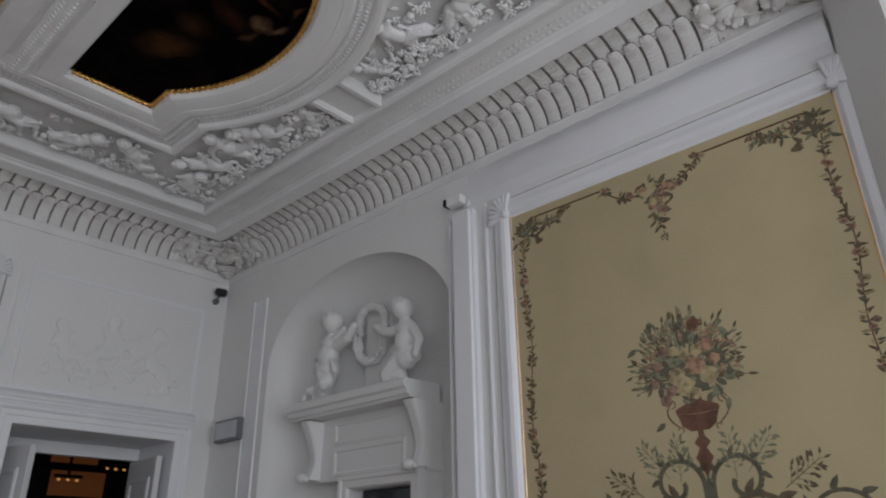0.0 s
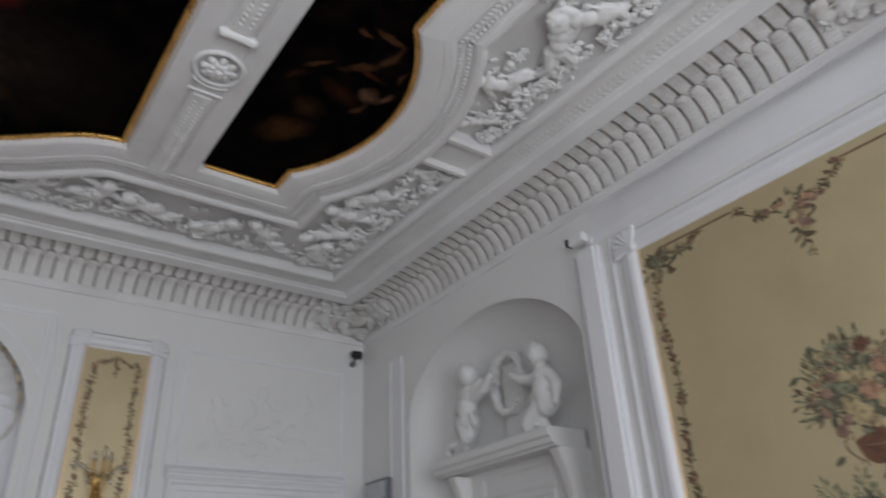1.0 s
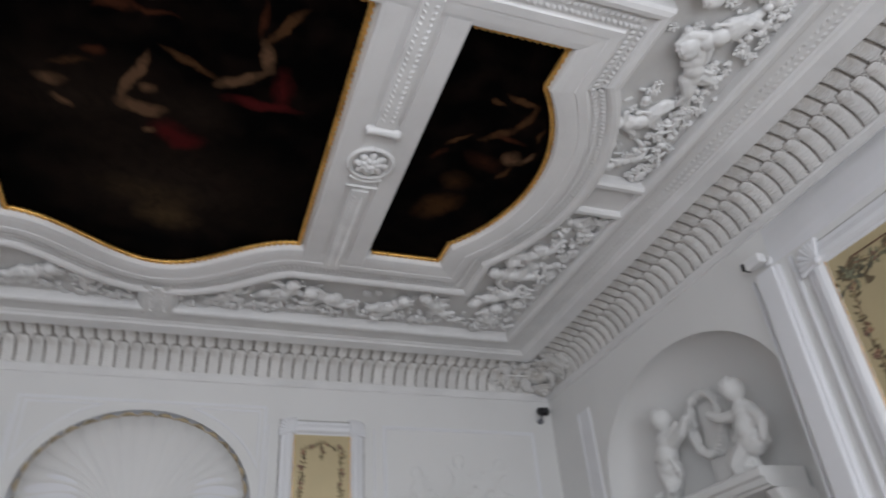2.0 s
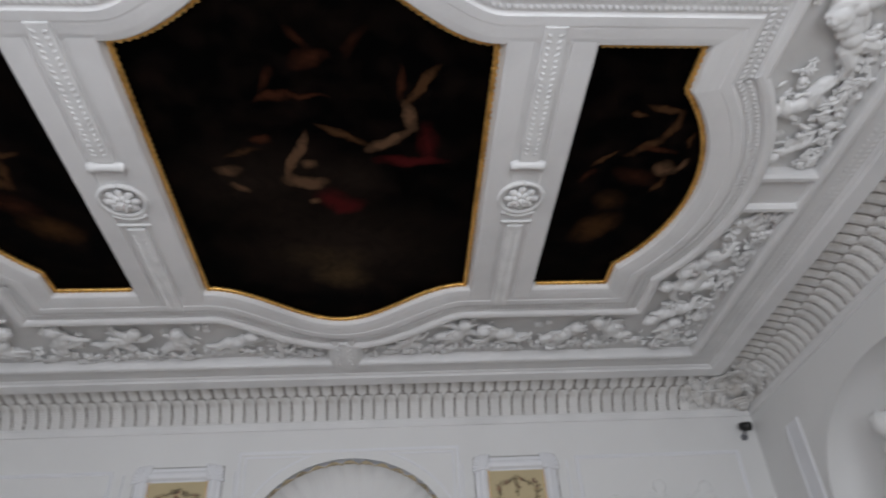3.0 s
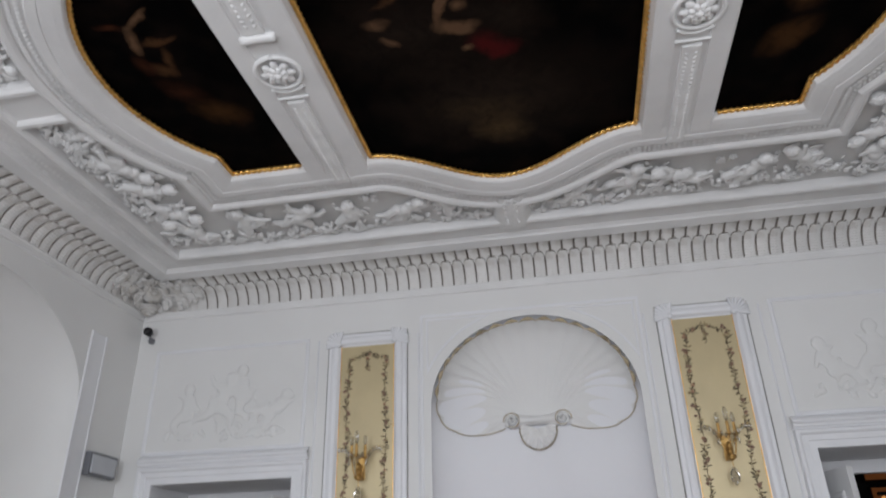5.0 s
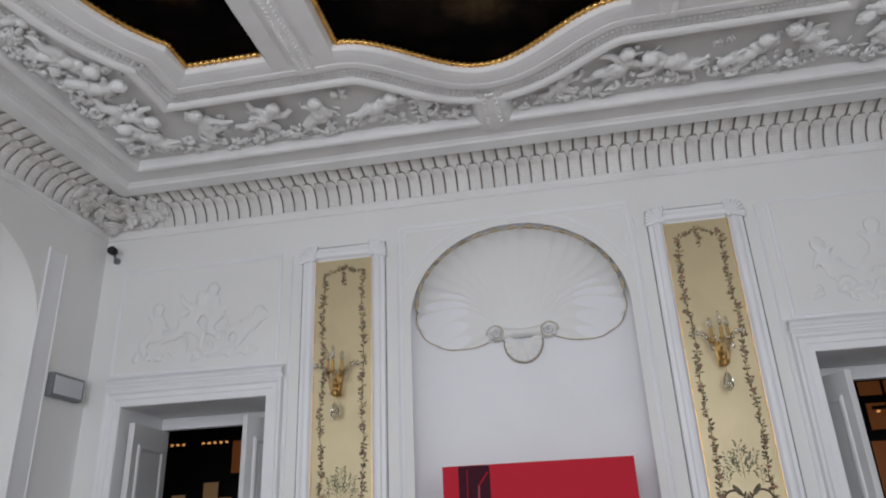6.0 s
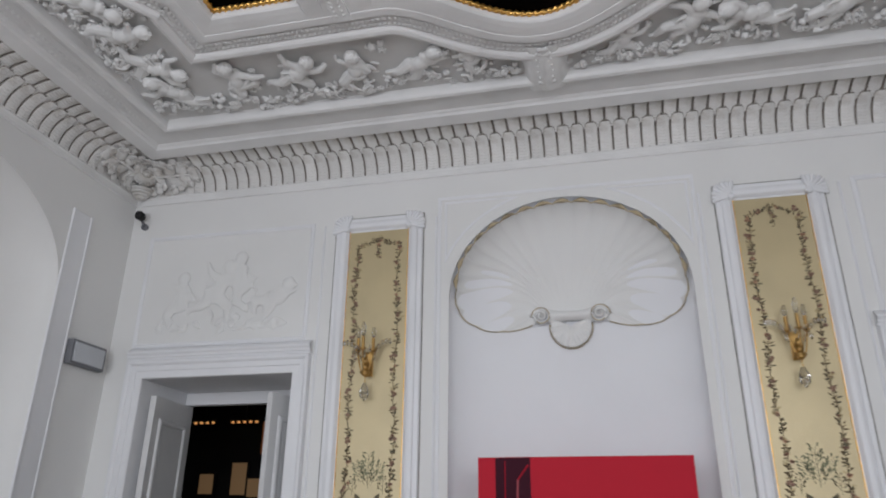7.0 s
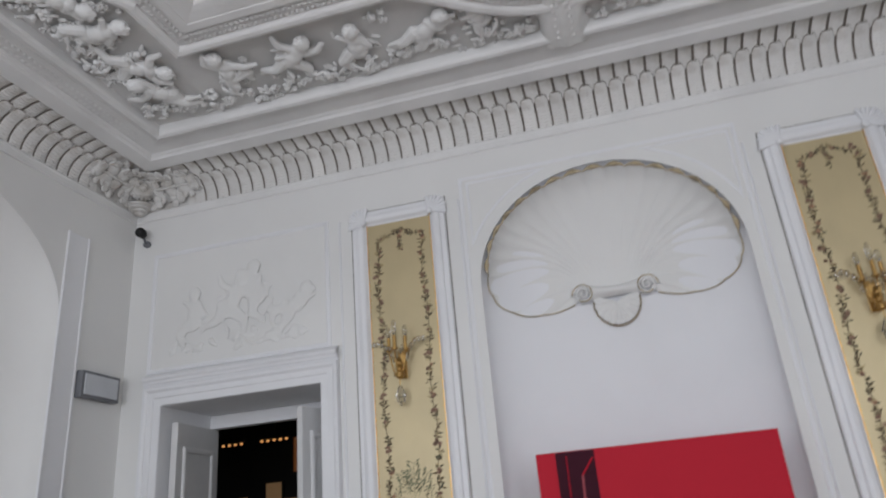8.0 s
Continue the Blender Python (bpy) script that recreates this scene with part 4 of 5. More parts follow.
def shell_rim(th):
    """Outer edge of the shell: along the wall, height and depth."""
    c, s = math.cos(th), math.sin(th)
    if s >= 0:
        y, z = 0.755 * c, NICHE_Z + 0.645 * s ** 0.92
    else:
        k = -s / math.sin(0.60)
        y, z = math.copysign(0.755 - 0.50 * (1 - math.cos(k * math.pi / 2)), c), NICHE_Z - 0.19 * math.sin(k * math.pi * 0.73)
    x = -NICHE_D * math.sqrt(max(0.0, 1 - (y / NICHE_A) ** 2)) * (1.0 if s < 0 else max(0.0, 1 - s * 2.2) ** 2) + 0.012
    return x, y, z


FL = 25
rows = []
NT = FL * 8
for i in range(NT + 1):
    th = TH0 + (TH1 - TH0) * i / NT
    xr, yr, zr = shell_rim(th)
    hy = 0.19 * math.cos((th - TH0) / (TH1 - TH0) * math.pi)
    hx = -NICHE_D + 0.03
    ph = (i / NT * FL) % 1.0
    flute = abs(math.sin(ph * math.pi)) ** 0.7
    row = []
    for j in range(25):
        s = j / 24
        lift = 0.15 * math.sin(math.pi * s ** 0.8) * math.cos(th) ** 2 * (1.0 if math.sin(th) > 0 else max(0.0, 1 + math.sin(th) / math.sin(0.60)))
        y = hy + (yr - hy) * (s ** 1.15) * (1 - 0.02 * (1 - flute) * s)
        z = HZ + (zr - HZ) * s ** 1.05 * (1 - 0.03 * (1 - flute) * s ** 6) + lift
        x = xr + (hx - xr) * math.sqrt(max(0.0, 1 - s ** 2.2)) + (0.5 - flute) * 0.021 * (0.22 + 0.78 * math.cos(th) ** 2) * s * (1 - 0.4 * s ** 8)
        row.append((x, y, z))
    rows.append(row)
bm = bmesh.new()
grid(bm, rows)
part("fluted_bowl", bm, WALL, shell, smooth=True)
bm = bmesh.new()
# gilt edge; its thicker upper dashes also stand for the shadow gap behind
tube(bm, [(r[-1][0] + 0.004, r[-1][1], r[-1][2]) for r in rows], [0.004 + (0.012 * abs(math.sin(i / NT * FL * math.pi)) ** 2 if math.sin(TH0 + (TH1 - TH0) * i / NT) > 0.1 else 0.0) for i in range(NT + 1)], 6)
part("rim", bm, AGED, shell, "aged gilt scalloped edge, thickened above to stand for its shadow gap", smooth=True)
for s in (-1, 1):
    bm = bmesh.new()
    tube(bm, [(-NICHE_D + 0.055 + 0.035 * (k / 40), s * (0.195 + (0.065 - 0.0014 * k) * math.cos(k * 0.36)), HZ - 0.01 + (0.065 - 0.0014 * k) * math.sin(k * 0.36)) for k in range(40)], [0.014 - 0.0002 * k for k in range(40)], 7)
    part("volute", bm, RELIEF, shell, smooth=True)
    bm = bmesh.new()
    tube(bm, [(-NICHE_D + 0.068 + 0.035 * (k / 40), s * (0.195 + (0.068 - 0.0014 * k) * math.cos(k * 0.36)), HZ - 0.012 + (0.068 - 0.0014 * k) * math.sin(k * 0.36)) for k in range(16)], 0.004, 5)
    part("gilt_line", bm, AGED, shell, "aged gilt line on the volute", smooth=True)
bm = bmesh.new()
grid(bm, [[(-NICHE_D + 0.03 + 0.045 * math.sin(v * math.pi), u, HZ + 0.05 - 0.105 * v - 0.022 * (1 - (u / 0.15) ** 2) * (1 - 1.6 * v)) for v in steps(0, 1, 10)] for u in steps(-0.15, 0.15, 12)])
part("bridge", bm, WALL, shell, smooth=True)
bm = bmesh.new()
rows = []
for i in range(109):
    a = math.radians(160) + math.radians(220) * i / 108
    fl = abs(math.sin(i / 108 * 11 * math.pi)) ** 0.7
    rows.append([(-NICHE_D + 0.012 + 0.040 * math.sin(min(1, s + 0.1) * math.pi * 0.85) + 0.008 * fl * s, 0.138 * math.cos(a) * s * (0.95 + 0.05 * fl), HZ - 0.078 + 0.146 * math.sin(a) * s * (0.95 + 0.05 * fl)) for s in steps(0.02, 1, 10)])
grid(bm, rows)
part("small_shell", bm, WALL, shell, smooth=True)
bm = bmesh.new()
for i in range(26):
    a = math.radians(172) + math.radians(196) * (i + 0.5) / 26
    ball(bm, (-NICHE_D + 0.022, 0.142 * math.cos(a), HZ - 0.078 + 0.152 * math.sin(a)), (0.008, 0.0075, 0.010), sub=1)
part("gilt_beads", bm, AGED, shell, "aged gilt beads round the small shell", smooth=True)


# ---- silk panels ----
class Sewing:
    """Flat embroidered motifs, gathered colour by colour, a little proud of the silk."""

    def __init__(self, h):
        self.h, self.bms = h, {}

    def poly(self, key, pts, lift=0.0):
        b = self.bms.setdefault(key, bmesh.new())
        h = self.h + lift
        c = [b.verts.new((h, u, z)) for u, z in pts]
        cu, cz = sum(p[0] for p in pts) / len(pts), sum(p[1] for p in pts) / len(pts)
        mid = b.verts.new((h + 0.0015, cu, cz))
        for i in range(len(c)):
            b.faces.new((c[i - 1], c[i], mid))

    def leaf(self, key, u, z, ang, ln, w, lift=0.0):
        c, s = math.cos(ang), math.sin(ang)
        pts = [(0, 0), (0.3, 0.5), (0.65, 0.42), (1, 0), (0.65, -0.42), (0.3, -0.5)]
        self.poly(key, [(u + c * a * ln - s * b * w, z + s * a * ln + c * b * w) for a, b in pts], lift)

    def dot(self, key, u, z, r, n=8, lift=0.0, wob=0.15):
        self.poly(key, [(u + r * (1 + wob * math.cos(k * 3)) * math.cos(k * math.tau / n), z + r * (1 + wob * math.sin(k * 5)) * math.sin(k * math.tau / n)) for k in range(n)], lift)

    def line(self, key, pts, w, lift=0.0):
        for (a, b), (c, d) in zip(pts, pts[1:]):
            ln = math.hypot(c - a, d - b) or 1e-6
            nx, ny = -(d - b) / ln * w / 2, (c - a) / ln * w / 2
            self.poly(key, [(a + nx, b + ny), (a - nx, b - ny), (c - nx, d - ny), (c + nx, d + ny)], lift)

    def vine(self, pts, r, size=1.0, stem="olive"):
        """A leafy garland along pts with blossoms at intervals."""
        self.line(stem, pts, 0.005 * size)
        run, nxt = 0.0, 0.1 * r.random()
        for (a, b), (c, d) in zip(pts, pts[1:]):
            ln, ang = math.hypot(c - a, d - b), math.atan2(d - b, c - a)
            t = 0.0
            while t < ln:
                u, z = a + (c - a) * t / ln, b + (d - b) * t / ln
                thick = 0.28 + 0.68 * math.sin(run * 21 / size + pts[0][0] * 40) ** 2
                for q in (-1, 1):
                    if r.random() < thick:
                        du, dz = r.gauss(0, 0.005) * size, r.gauss(0, 0.005) * size
                        self.leaf(r.choice(("olive", "olive", "olive", "olive", "green", "straw")), u + du, z + dz, ang + q * r.uniform(0.3, 1.7), r.uniform(0.018, 0.040) * size, r.uniform(0.008, 0.014) * size, 0.0006)
                run += 0.012 * size
                t += 0.012 * size
                if run > nxt:
                    nxt = run + r.uniform(0.10, 0.2) * size
                    for k in range(3):
                        uu, zz = u + r.gauss(0, 0.012) * size, z + r.gauss(0, 0.014) * size
                        self.dot(r.choice(("rose", "rose", "rose", "straw", "coral")), uu, zz, r.uniform(0.010, 0.017) * size, 8, 0.0012)
                        self.dot("terra", uu, zz, 0.005 * size, 6, 0.0022)

    def sprig(self, key, u, z, ang, ln, r, n=7, size=1.0):
        tip = (u + math.cos(ang) * ln, z + math.sin(ang) * ln)
        self.line(key, [(u, z), tip], 0.0035 * size)
        for k in range(n):
            f = (k + 1) / n
            cu, cz = u + math.cos(ang) * ln * f, z + math.sin(ang) * ln * f
            for q in (-1, 1):
                a = ang + q * r.uniform(0.5, 0.95)
                tw = 0.42 * ln * (1 - 0.75 * f)
                self.line(key, [(cu, cz), (cu + math.cos(a) * tw, cz + math.sin(a) * tw)], 0.002 * size)
                for j in range(1 + int(tw / 0.022)):
                    g = 0.022 * (j + 1)
                    self.leaf(key, cu + math.cos(a) * min(g, tw), cz + math.sin(a) * min(g, tw), a + r.uniform(-0.7, 0.7), r.uniform(0.024, 0.036) * size, 0.011 * size)

    def scroll(self, key, u, z, s, size, w=0.02):
        """An acanthus scroll that rises from (u, z) and curls to side s."""
        pts = []
        for k in range(26):
            a = -0.2 + k * 0.27
            rad = size * (0.62 - 0.019 * k)
            pts.append((u + s * (size * 0.62 - rad * math.cos(a)), z + size * 0.55 + rad * math.sin(a)))
        pts = [(u, z)] + pts
        self.line(key, pts, w)
        for k in range(3, 20, 3):
            d = math.atan2(pts[k + 1][1] - pts[k][1], pts[k + 1][0] - pts[k][0])
            self.leaf(key, *pts[k], d + s * 0.9, size * 0.28, size * 0.11)

    def finish(self, parent):
        names = {"olive": ("leaf_embroidery", OLIVE), "green": ("sage_embroidery", GREEN), "pale": ("pale_embroidery", PALE), "rose": ("rose_embroidery", ROSE), "coral": ("coral_embroidery", CORAL), "straw": ("straw_embroidery", STRAW), "terra": ("urn_embroidery", TERRA)}
        for key, b in self.bms.items():
            part(names[key][0], b, names[key][1], parent, "embroidered on the silk")["kind"] = "stuff"


FRAME_PROF = [(-0.004, -0.004), (-0.004, 0.010), (0.010, 0.012), (0.016, 0.022), (0.030, 0.034), (0.055, 0.038), (0.078, 0.032), (0.086, 0.020), (0.098, 0.018), (0.118, 0.018), (0.124, 0.010), (0.128, -0.004)]


def shell_cap(bm, u, z, size, h, s):
    """A fluted scallop on a frame's corner, opening away from the panel."""
    k0 = size / 0.15
    root = (h * 0.8, u - s * 0.052 * k0, z - 0.052 * k0)
    ball(bm, root, (0.022 * k0, 0.028 * k0, 0.028 * k0), sub=2)
    for k in range(8):
        a = math.pi / 4 + (k - 3.5) * 0.27
        ln = 0.128 * k0 * (1 + 0.06 * math.cos((k - 3.5) * 1.2))
        tip = (h * 0.55, root[1] + s * ln * math.cos(a), root[2] + ln * math.sin(a))
        limb(bm, root, tip, 0.008 * k0, 0.0165 * k0)
    box(bm, -0.002, h * 0.5, u - size * 0.42, u + size * 0.42, z - size * 0.42, z + size * 0.42, bevel=0.016)


def silk_panel(m, hw, z0, z1, label, broad=1.0):
    p = thing("silk_panel", m, label, "wall panel", "silk panels")
    bm = bmesh.new()
    box(bm, 0.0, 0.006, -hw, hw, z0, z1)
    part("silk", bm, SILK, p)
    bm = bmesh.new()
    sweep(bm, rect(-hw, hw, z0, z1), [(d * broad, h) for d, h in FRAME_PROF], L)
    part("frame", bm, TRIM, p, "white moulded frame")
    # thin dark strip drawn round the frame's outer edge
    bm = bmesh.new()
    sweep(bm, rect(-hw, hw, z0, z1), [(0.127 * broad + d, h) for d, h in ((0, -0.001), (0, 0.0035), (0.006, 0.0035), (0.006, -0.001))], L)
    part("dark_joint", bm, JOINT, p, "dark strip between frame and wall")
    for u in (-hw, hw):
        bm = bmesh.new()
        limb(bm, (0.010, u, z0), (0.010, u, z1), 0.0035, 0.0035, 6)
        part("gilt_fillet", bm, GILT, p, "thin gilt fillet")
    for s in (-1, 1):
        bm = bmesh.new()
        shell_cap(bm, s * (hw + 0.066 * broad), z1 + 0.066 * broad, 0.15 * broad, 0.055, s)
        part("corner_shell", bm, TRIM, p, "fluted white corner block")
    return p


PAN_C, PAN_W, PAN_TOP = 1.297, 0.218, 3.57
for sgn in (-1, 1):
    p = silk_panel(west(sgn * PAN_C), PAN_W, 0.95, PAN_TOP, "narrow gold silk wall panel with embroidered garlands, white frame", 0.85)
    sew = Sewing(0.0075)
    r = random.Random(40 + sgn)
    for s in (-1, 1):
        sew.vine([(s * (0.152 + 0.009 * math.sin(z * 9 + s) + 0.004 * math.sin(z * 37)), z) for z in steps(1.10, 3.46, 60)], r, 0.92)
        sew.vine([(s * (0.150 - 0.145 * v), 3.46 + 0.045 * math.sin(v * math.pi * 0.5) - 0.02 * math.sin(v * math.pi)) for v in steps(0, 1, 8)], r, 0.8)
        sew.scroll("olive", s * 0.012, 1.62, s, 0.13, 0.014)
        sew.sprig("pale", s * 0.02, 1.84, math.pi / 2 - s * 0.45, 0.14, r, 6, 0.8)
        sew.sprig("green", s * 0.10, 1.78, math.pi / 2, 0.10, r, 4, 0.6)
        sew.leaf("green", s * 0.03, 1.72, math.pi / 2 - s * 0.6, 0.09, 0.03)
    sew.sprig("pale", 0, 1.82, math.pi / 2, 0.20, r, 7, 0.9)
    sew.vine([(0.006 * math.sin(z * 30), z) for z in steps(3.49, 3.37, 6)], r, 0.8)
    sew.leaf("olive", 0, 1.60, math.pi / 2, 0.14, 0.05)
    sew.finish(p)


for y in (PAN_C, -PAN_C):
    for s in (-1, 1):
        u = y + s * 0.418
        moulding("panel_strip", west(0), [(u, 0.0), (u, 3.64)], [(d * 0.5, h * 0.8) for d, h in FILLET], TRIM, "thin upright white moulding beside the silk panel", False)


# sconces
def sconce(y):
    s = thing("wall_sconce", west(y, 2.52), "gilt wall sconce with crystal drops on the silk panel", "wall lamp", "crystal sconces")
    bm = bmesh.new()
    for z, r0, r1, h in ((0.0, 0.012, 0.034, 0.02), (0.018, 0.034, 0.030, 0.016), (0.045, 0.016, 0.024, 0.05), (0.09, 0.024, 0.012, 0.05)):
        cone(bm, (0.085, 0, z), r0, r1, h, seg=18)
    part("stem", bm, BRASS, s, smooth=True)
    bm = bmesh.new()
    box(bm, 0.0065, 0.016, -0.028, 0.028, 0.0, 0.17, bevel=0.004)
    limb(bm, (0.012, 0, 0.07), (0.085, 0, 0.06), 0.007, 0.007)
    part("back_plate", bm, BRASS, s)
    for k, (u, h) in enumerate(((-0.052, 0.10), (0.0, 0.15), (0.052, 0.10))):
        arm = part("arm", bmesh.new(), BRASS, s)
        bm = bmesh.new()
        tube(bm, [(0.085 + (h - 0.085) * v, u * v, 0.05 - 0.05 * math.sin(v * math.pi) + 0.10 * v * v) for v in steps(0, 1, 10)], 0.005, 7)
        cone(bm, (h, u, 0.155), 0.010, 0.024, 0.014, seg=14)
        arm.data = mesh_of("arm", bm, BRASS, True)
        bm = bmesh.new()
        cone(bm, (h, u, 0.20), 0.011, 0.011, 0.08, seg=12)
        part("candle", bm, BRASS, arm, "gilt candle sleeve")
        bm = bmesh.new()
        ball(bm, (h, u, 0.275 if u else 0.29), (0.016, 0.016, 0.036 if u else 0.05), sub=2)
        part("bulb", bm, GLASS, arm, smooth=True)
    r = random.Random(8)
    for s2 in (-1, 1):
        bm = bmesh.new()
        tube(bm, [(0.07, s2 * (0.03 + 0.13 * v), 0.10 + 0.13 * v + 0.05 * math.sin(v * math.pi)) for v in steps(0, 1, 8)], 0.003, 5)
        part("spray", bm, BRASS, s)
        for k in range(5):
            v = (k + 1) / 5
            bm = bmesh.new()
            ball(bm, (0.08, s2 * (0.03 + 0.13 * v), 0.085 + 0.13 * v + 0.05 * math.sin(v * math.pi)), (0.010, 0.013, 0.020), sub=1)
            part("crystal_drop", bm, GLASS, s)
    for k in range(10):
        a = k * math.tau / 10
        bm = bmesh.new()
        ball(bm, (0.095 + 0.045 * math.cos(a), 0.072 * math.sin(a), 0.115 + 0.05 * (k % 2)), (0.009, 0.009, 0.022), sub=1)
        part("crystal_drop", bm, GLASS, s)
    bm = bmesh.new()
    cone(bm, (0.085, 0, -0.085), 0.034, 0.010, 0.06, seg=10)
    cone(bm, (0.085, 0, -0.135), 0.026, 0.032, 0.03, seg=10)
    ball(bm, (0.085, 0, -0.158), (0.013, 0.013, 0.016), sub=1)
    part("crystal_pendant", bm, GLASS, s)
    bm = bmesh.new()
    limb(bm, (0.085, 0, -0.05), (0.085, 0, 0.0), 0.003, 0.003)
    part("hook", bm, BRASS, s)


sconce(-1.322)
sconce(1.297)


# corner cameras, wall camera, emergency lights
def spot_camera(m):
    c = thing("corner_camera", m, "small black swivel camera on a bracket near the corner", "camera", "black corner cameras")
    bm = bmesh.new()
    cone(bm, (0.012, 0, -0.06), 0.026, 0.026, 0.024, Euler((0, math.pi / 2, 0)), 16)
    limb(bm, (0.02, 0, -0.06), (0.06, 0, -0.02), 0.010, 0.010)
    part("bracket", bm, GREYP, c, smooth=True)
    bm = bmesh.new()
    cone(bm, (0.085, 0.0, 0.005), 0.033, 0.036, 0.08, Euler((0, 1.9, 0.5)), 18)
    ball(bm, (0.07, 0, 0.0), 0.033, sub=2)
    part("head", bm, BLACK, c, smooth=True)
    return c


sc = spot_camera(west(-3.235, 3.83))
copy_thing(sc, west(3.225, 3.83))
c = thing("wall_camera", north(2.78, 3.745), "white bullet camera with a black front on the wall", "camera")
bm = bmesh.new()
cone(bm, (0.01, 0.02, 0), 0.03, 0.03, 0.02, Euler((0, math.pi / 2, 0)), 16)
limb(bm, (0.02, 0.02, 0), (0.05, 0.01, 0), 0.009, 0.009)
part("bracket", bm, WHITEP, c)
bm = bmesh.new()
box(bm, 0.045, 0.105, -0.065, 0.055, -0.03, 0.03, bevel=0.012)
part("housing", bm, WHITEP, c)
bm = bmesh.new()
box(bm, 0.050, 0.110, -0.085, -0.062, -0.024, 0.024, bevel=0.008)
part("front", bm, BLACK, c, "black glass front")


def emergency_light(m):
    e = thing("emergency_light", m, "grey flat emergency light box with milky cover", "wall lamp", "emergency lights")
    bm = bmesh.new()
    box(bm, 0.0, 0.055, -0.17, 0.17, -0.085, 0.085, bevel=0.006)
    part("housing", bm, GREYP, e)
    bm = bmesh.new()
    box(bm, 0.05, 0.062, -0.148, 0.148, -0.066, 0.066, bevel=0.004)
    part("cover", bm, LENS, e, "milky plastic cover")


emergency_light(north(0.31, 2.645))
emergency_light(south(0.265, 2.69))

# ---- red exhibition board ----
b = thing("exhibition_board", pose(0.3, 0.045, 0), "red printed exhibition board with a dark stripe before the niche", "board")
bm = bmesh.new()
box(bm, -0.03, 0.0, -0.585, 0.585, 0.0, 1.972, bevel=0.002)
part("panel", bm, RED, b)
bm = bmesh.new()
box(bm, -0.002, 0.003, -0.485, -0.29, 0.0, 1.968)
part("dark_print", bm, DKRED, b, "dark wine-red printed stripe")
for u0, z0, u1, z1, w in ((-0.40, 1.0, -0.36, 1.85, 0.012), (-0.36, 1.85, -0.30, 1.93, 0.01), (-0.44, 1.2, -0.43, 1.95, 0.006), (-0.34, 1.45, -0.29, 1.72, 0.012)):
    bm = bmesh.new()
    limb(bm, (0.003, u0, z0), (0.003, u1, z1), w / 2, w / 2, 4, False)
    part("print_line", bm, PINK if w > 0.011 else RED, b)
for k in range(3):
    bm = bmesh.new()
    box(bm, -0.002, 0.0035, 0.20 - 0.06 * k, 0.52, 1.57 - 0.09 * k, 1.60 - 0.09 * k)
    part("text_bar", bm, WHITEP, b, "white bar of lettering")
for s in (-1, 1):
    bm = bmesh.new()
    box(bm, -0.12, -0.02, s * 0.45 - 0.02, s * 0.45 + 0.02, 0.0, 0.03, bevel=0.004)
    part("foot", bm, GREYP, b)

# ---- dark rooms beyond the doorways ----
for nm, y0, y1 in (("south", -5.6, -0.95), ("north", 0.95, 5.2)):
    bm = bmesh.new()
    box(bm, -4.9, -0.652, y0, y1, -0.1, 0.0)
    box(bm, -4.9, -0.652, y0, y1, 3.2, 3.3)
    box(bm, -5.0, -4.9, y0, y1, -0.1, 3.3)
    # unseen front wall, added to keep sky light out of the room
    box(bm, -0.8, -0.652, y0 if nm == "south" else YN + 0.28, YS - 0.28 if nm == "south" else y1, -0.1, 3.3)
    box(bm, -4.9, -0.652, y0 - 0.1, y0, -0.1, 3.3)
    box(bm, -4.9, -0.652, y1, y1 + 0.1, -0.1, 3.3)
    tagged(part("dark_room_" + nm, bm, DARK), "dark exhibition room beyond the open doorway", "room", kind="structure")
WARM = glow("warm_light", (1.0, 0.45, 0.15), 0.7)
# exhibit sheets glow by themselves, in place of warm light falling on them
CASE = glow("glowing_paper", (0.50, 0.30, 0.15), 0.16)
CASE2 = glow("glowing_orange", (0.45, 0.15, 0.045), 0.13)


def lit_case(x, y, z, w, h, material, label):
    c = thing("lit_exhibit", pose(x, y, z), label, "exhibit", "lit exhibits")
    bm = bmesh.new()
    box(bm, -0.05, 0.0, -w / 2 - 0.02, w / 2 + 0.02, -0.02, h + 0.02, bevel=0.004)
    part("case", bm, DARK, c)
    bm = bmesh.new()
    box(bm, -0.01, 0.006, -w / 2, w / 2, 0, h, bevel=0.003)
    part("lit_sheet", bm, material, c, "sheet given a warm glow of its own to look lit")


# rail and glowing beads are added to stand for smeared reflections of spots
def track(x, y, z, n, gap):
    t = thing("track_light", pose(x, y, z), "row of small warm glows on an added rail, for smeared reflections", "ceiling lamp", "track lights")
    bm = bmesh.new()
    box(bm, -0.02, 0.02, -n * gap / 2, n * gap / 2, 0, 0.03)
    box(bm, -0.01, 0.01, -0.01, 0.01, 0.03, 3.2 - z)
    part("rail", bm, BLACK, t)
    for k in range(n):
        bm = bmesh.new()
        ball(bm, (0.0, (k - (n - 1) / 2) * gap, -0.02), (0.013, 0.020, 0.013), sub=2)
        part("spot", bm, WARM, t, "glowing bead for a smeared warm reflection", smooth=True)


for x, y, z, w, h, mt in ((-3.05, -4.26, 1.93, 0.17, 0.21, CASE), (-3.05, -3.865, 1.92, 0.18, 0.34, CASE), (-3.05, -3.675, 1.90, 0.15, 0.19, CASE), (-3.05, -3.53, 2.35, 0.20, 0.36, CASE2)):
    lit_case(x, y, z, w, h, mt, "warmly lit exhibit on the dark partition")
lit_case(-3.05, 3.50, 1.45, 0.62, 0.82, CASE2, "large orange lit display on the dark partition")
lit_case(-3.05, 3.52, 2.38, 0.58, 0.26, CASE2, "large orange lit display on the dark partition")
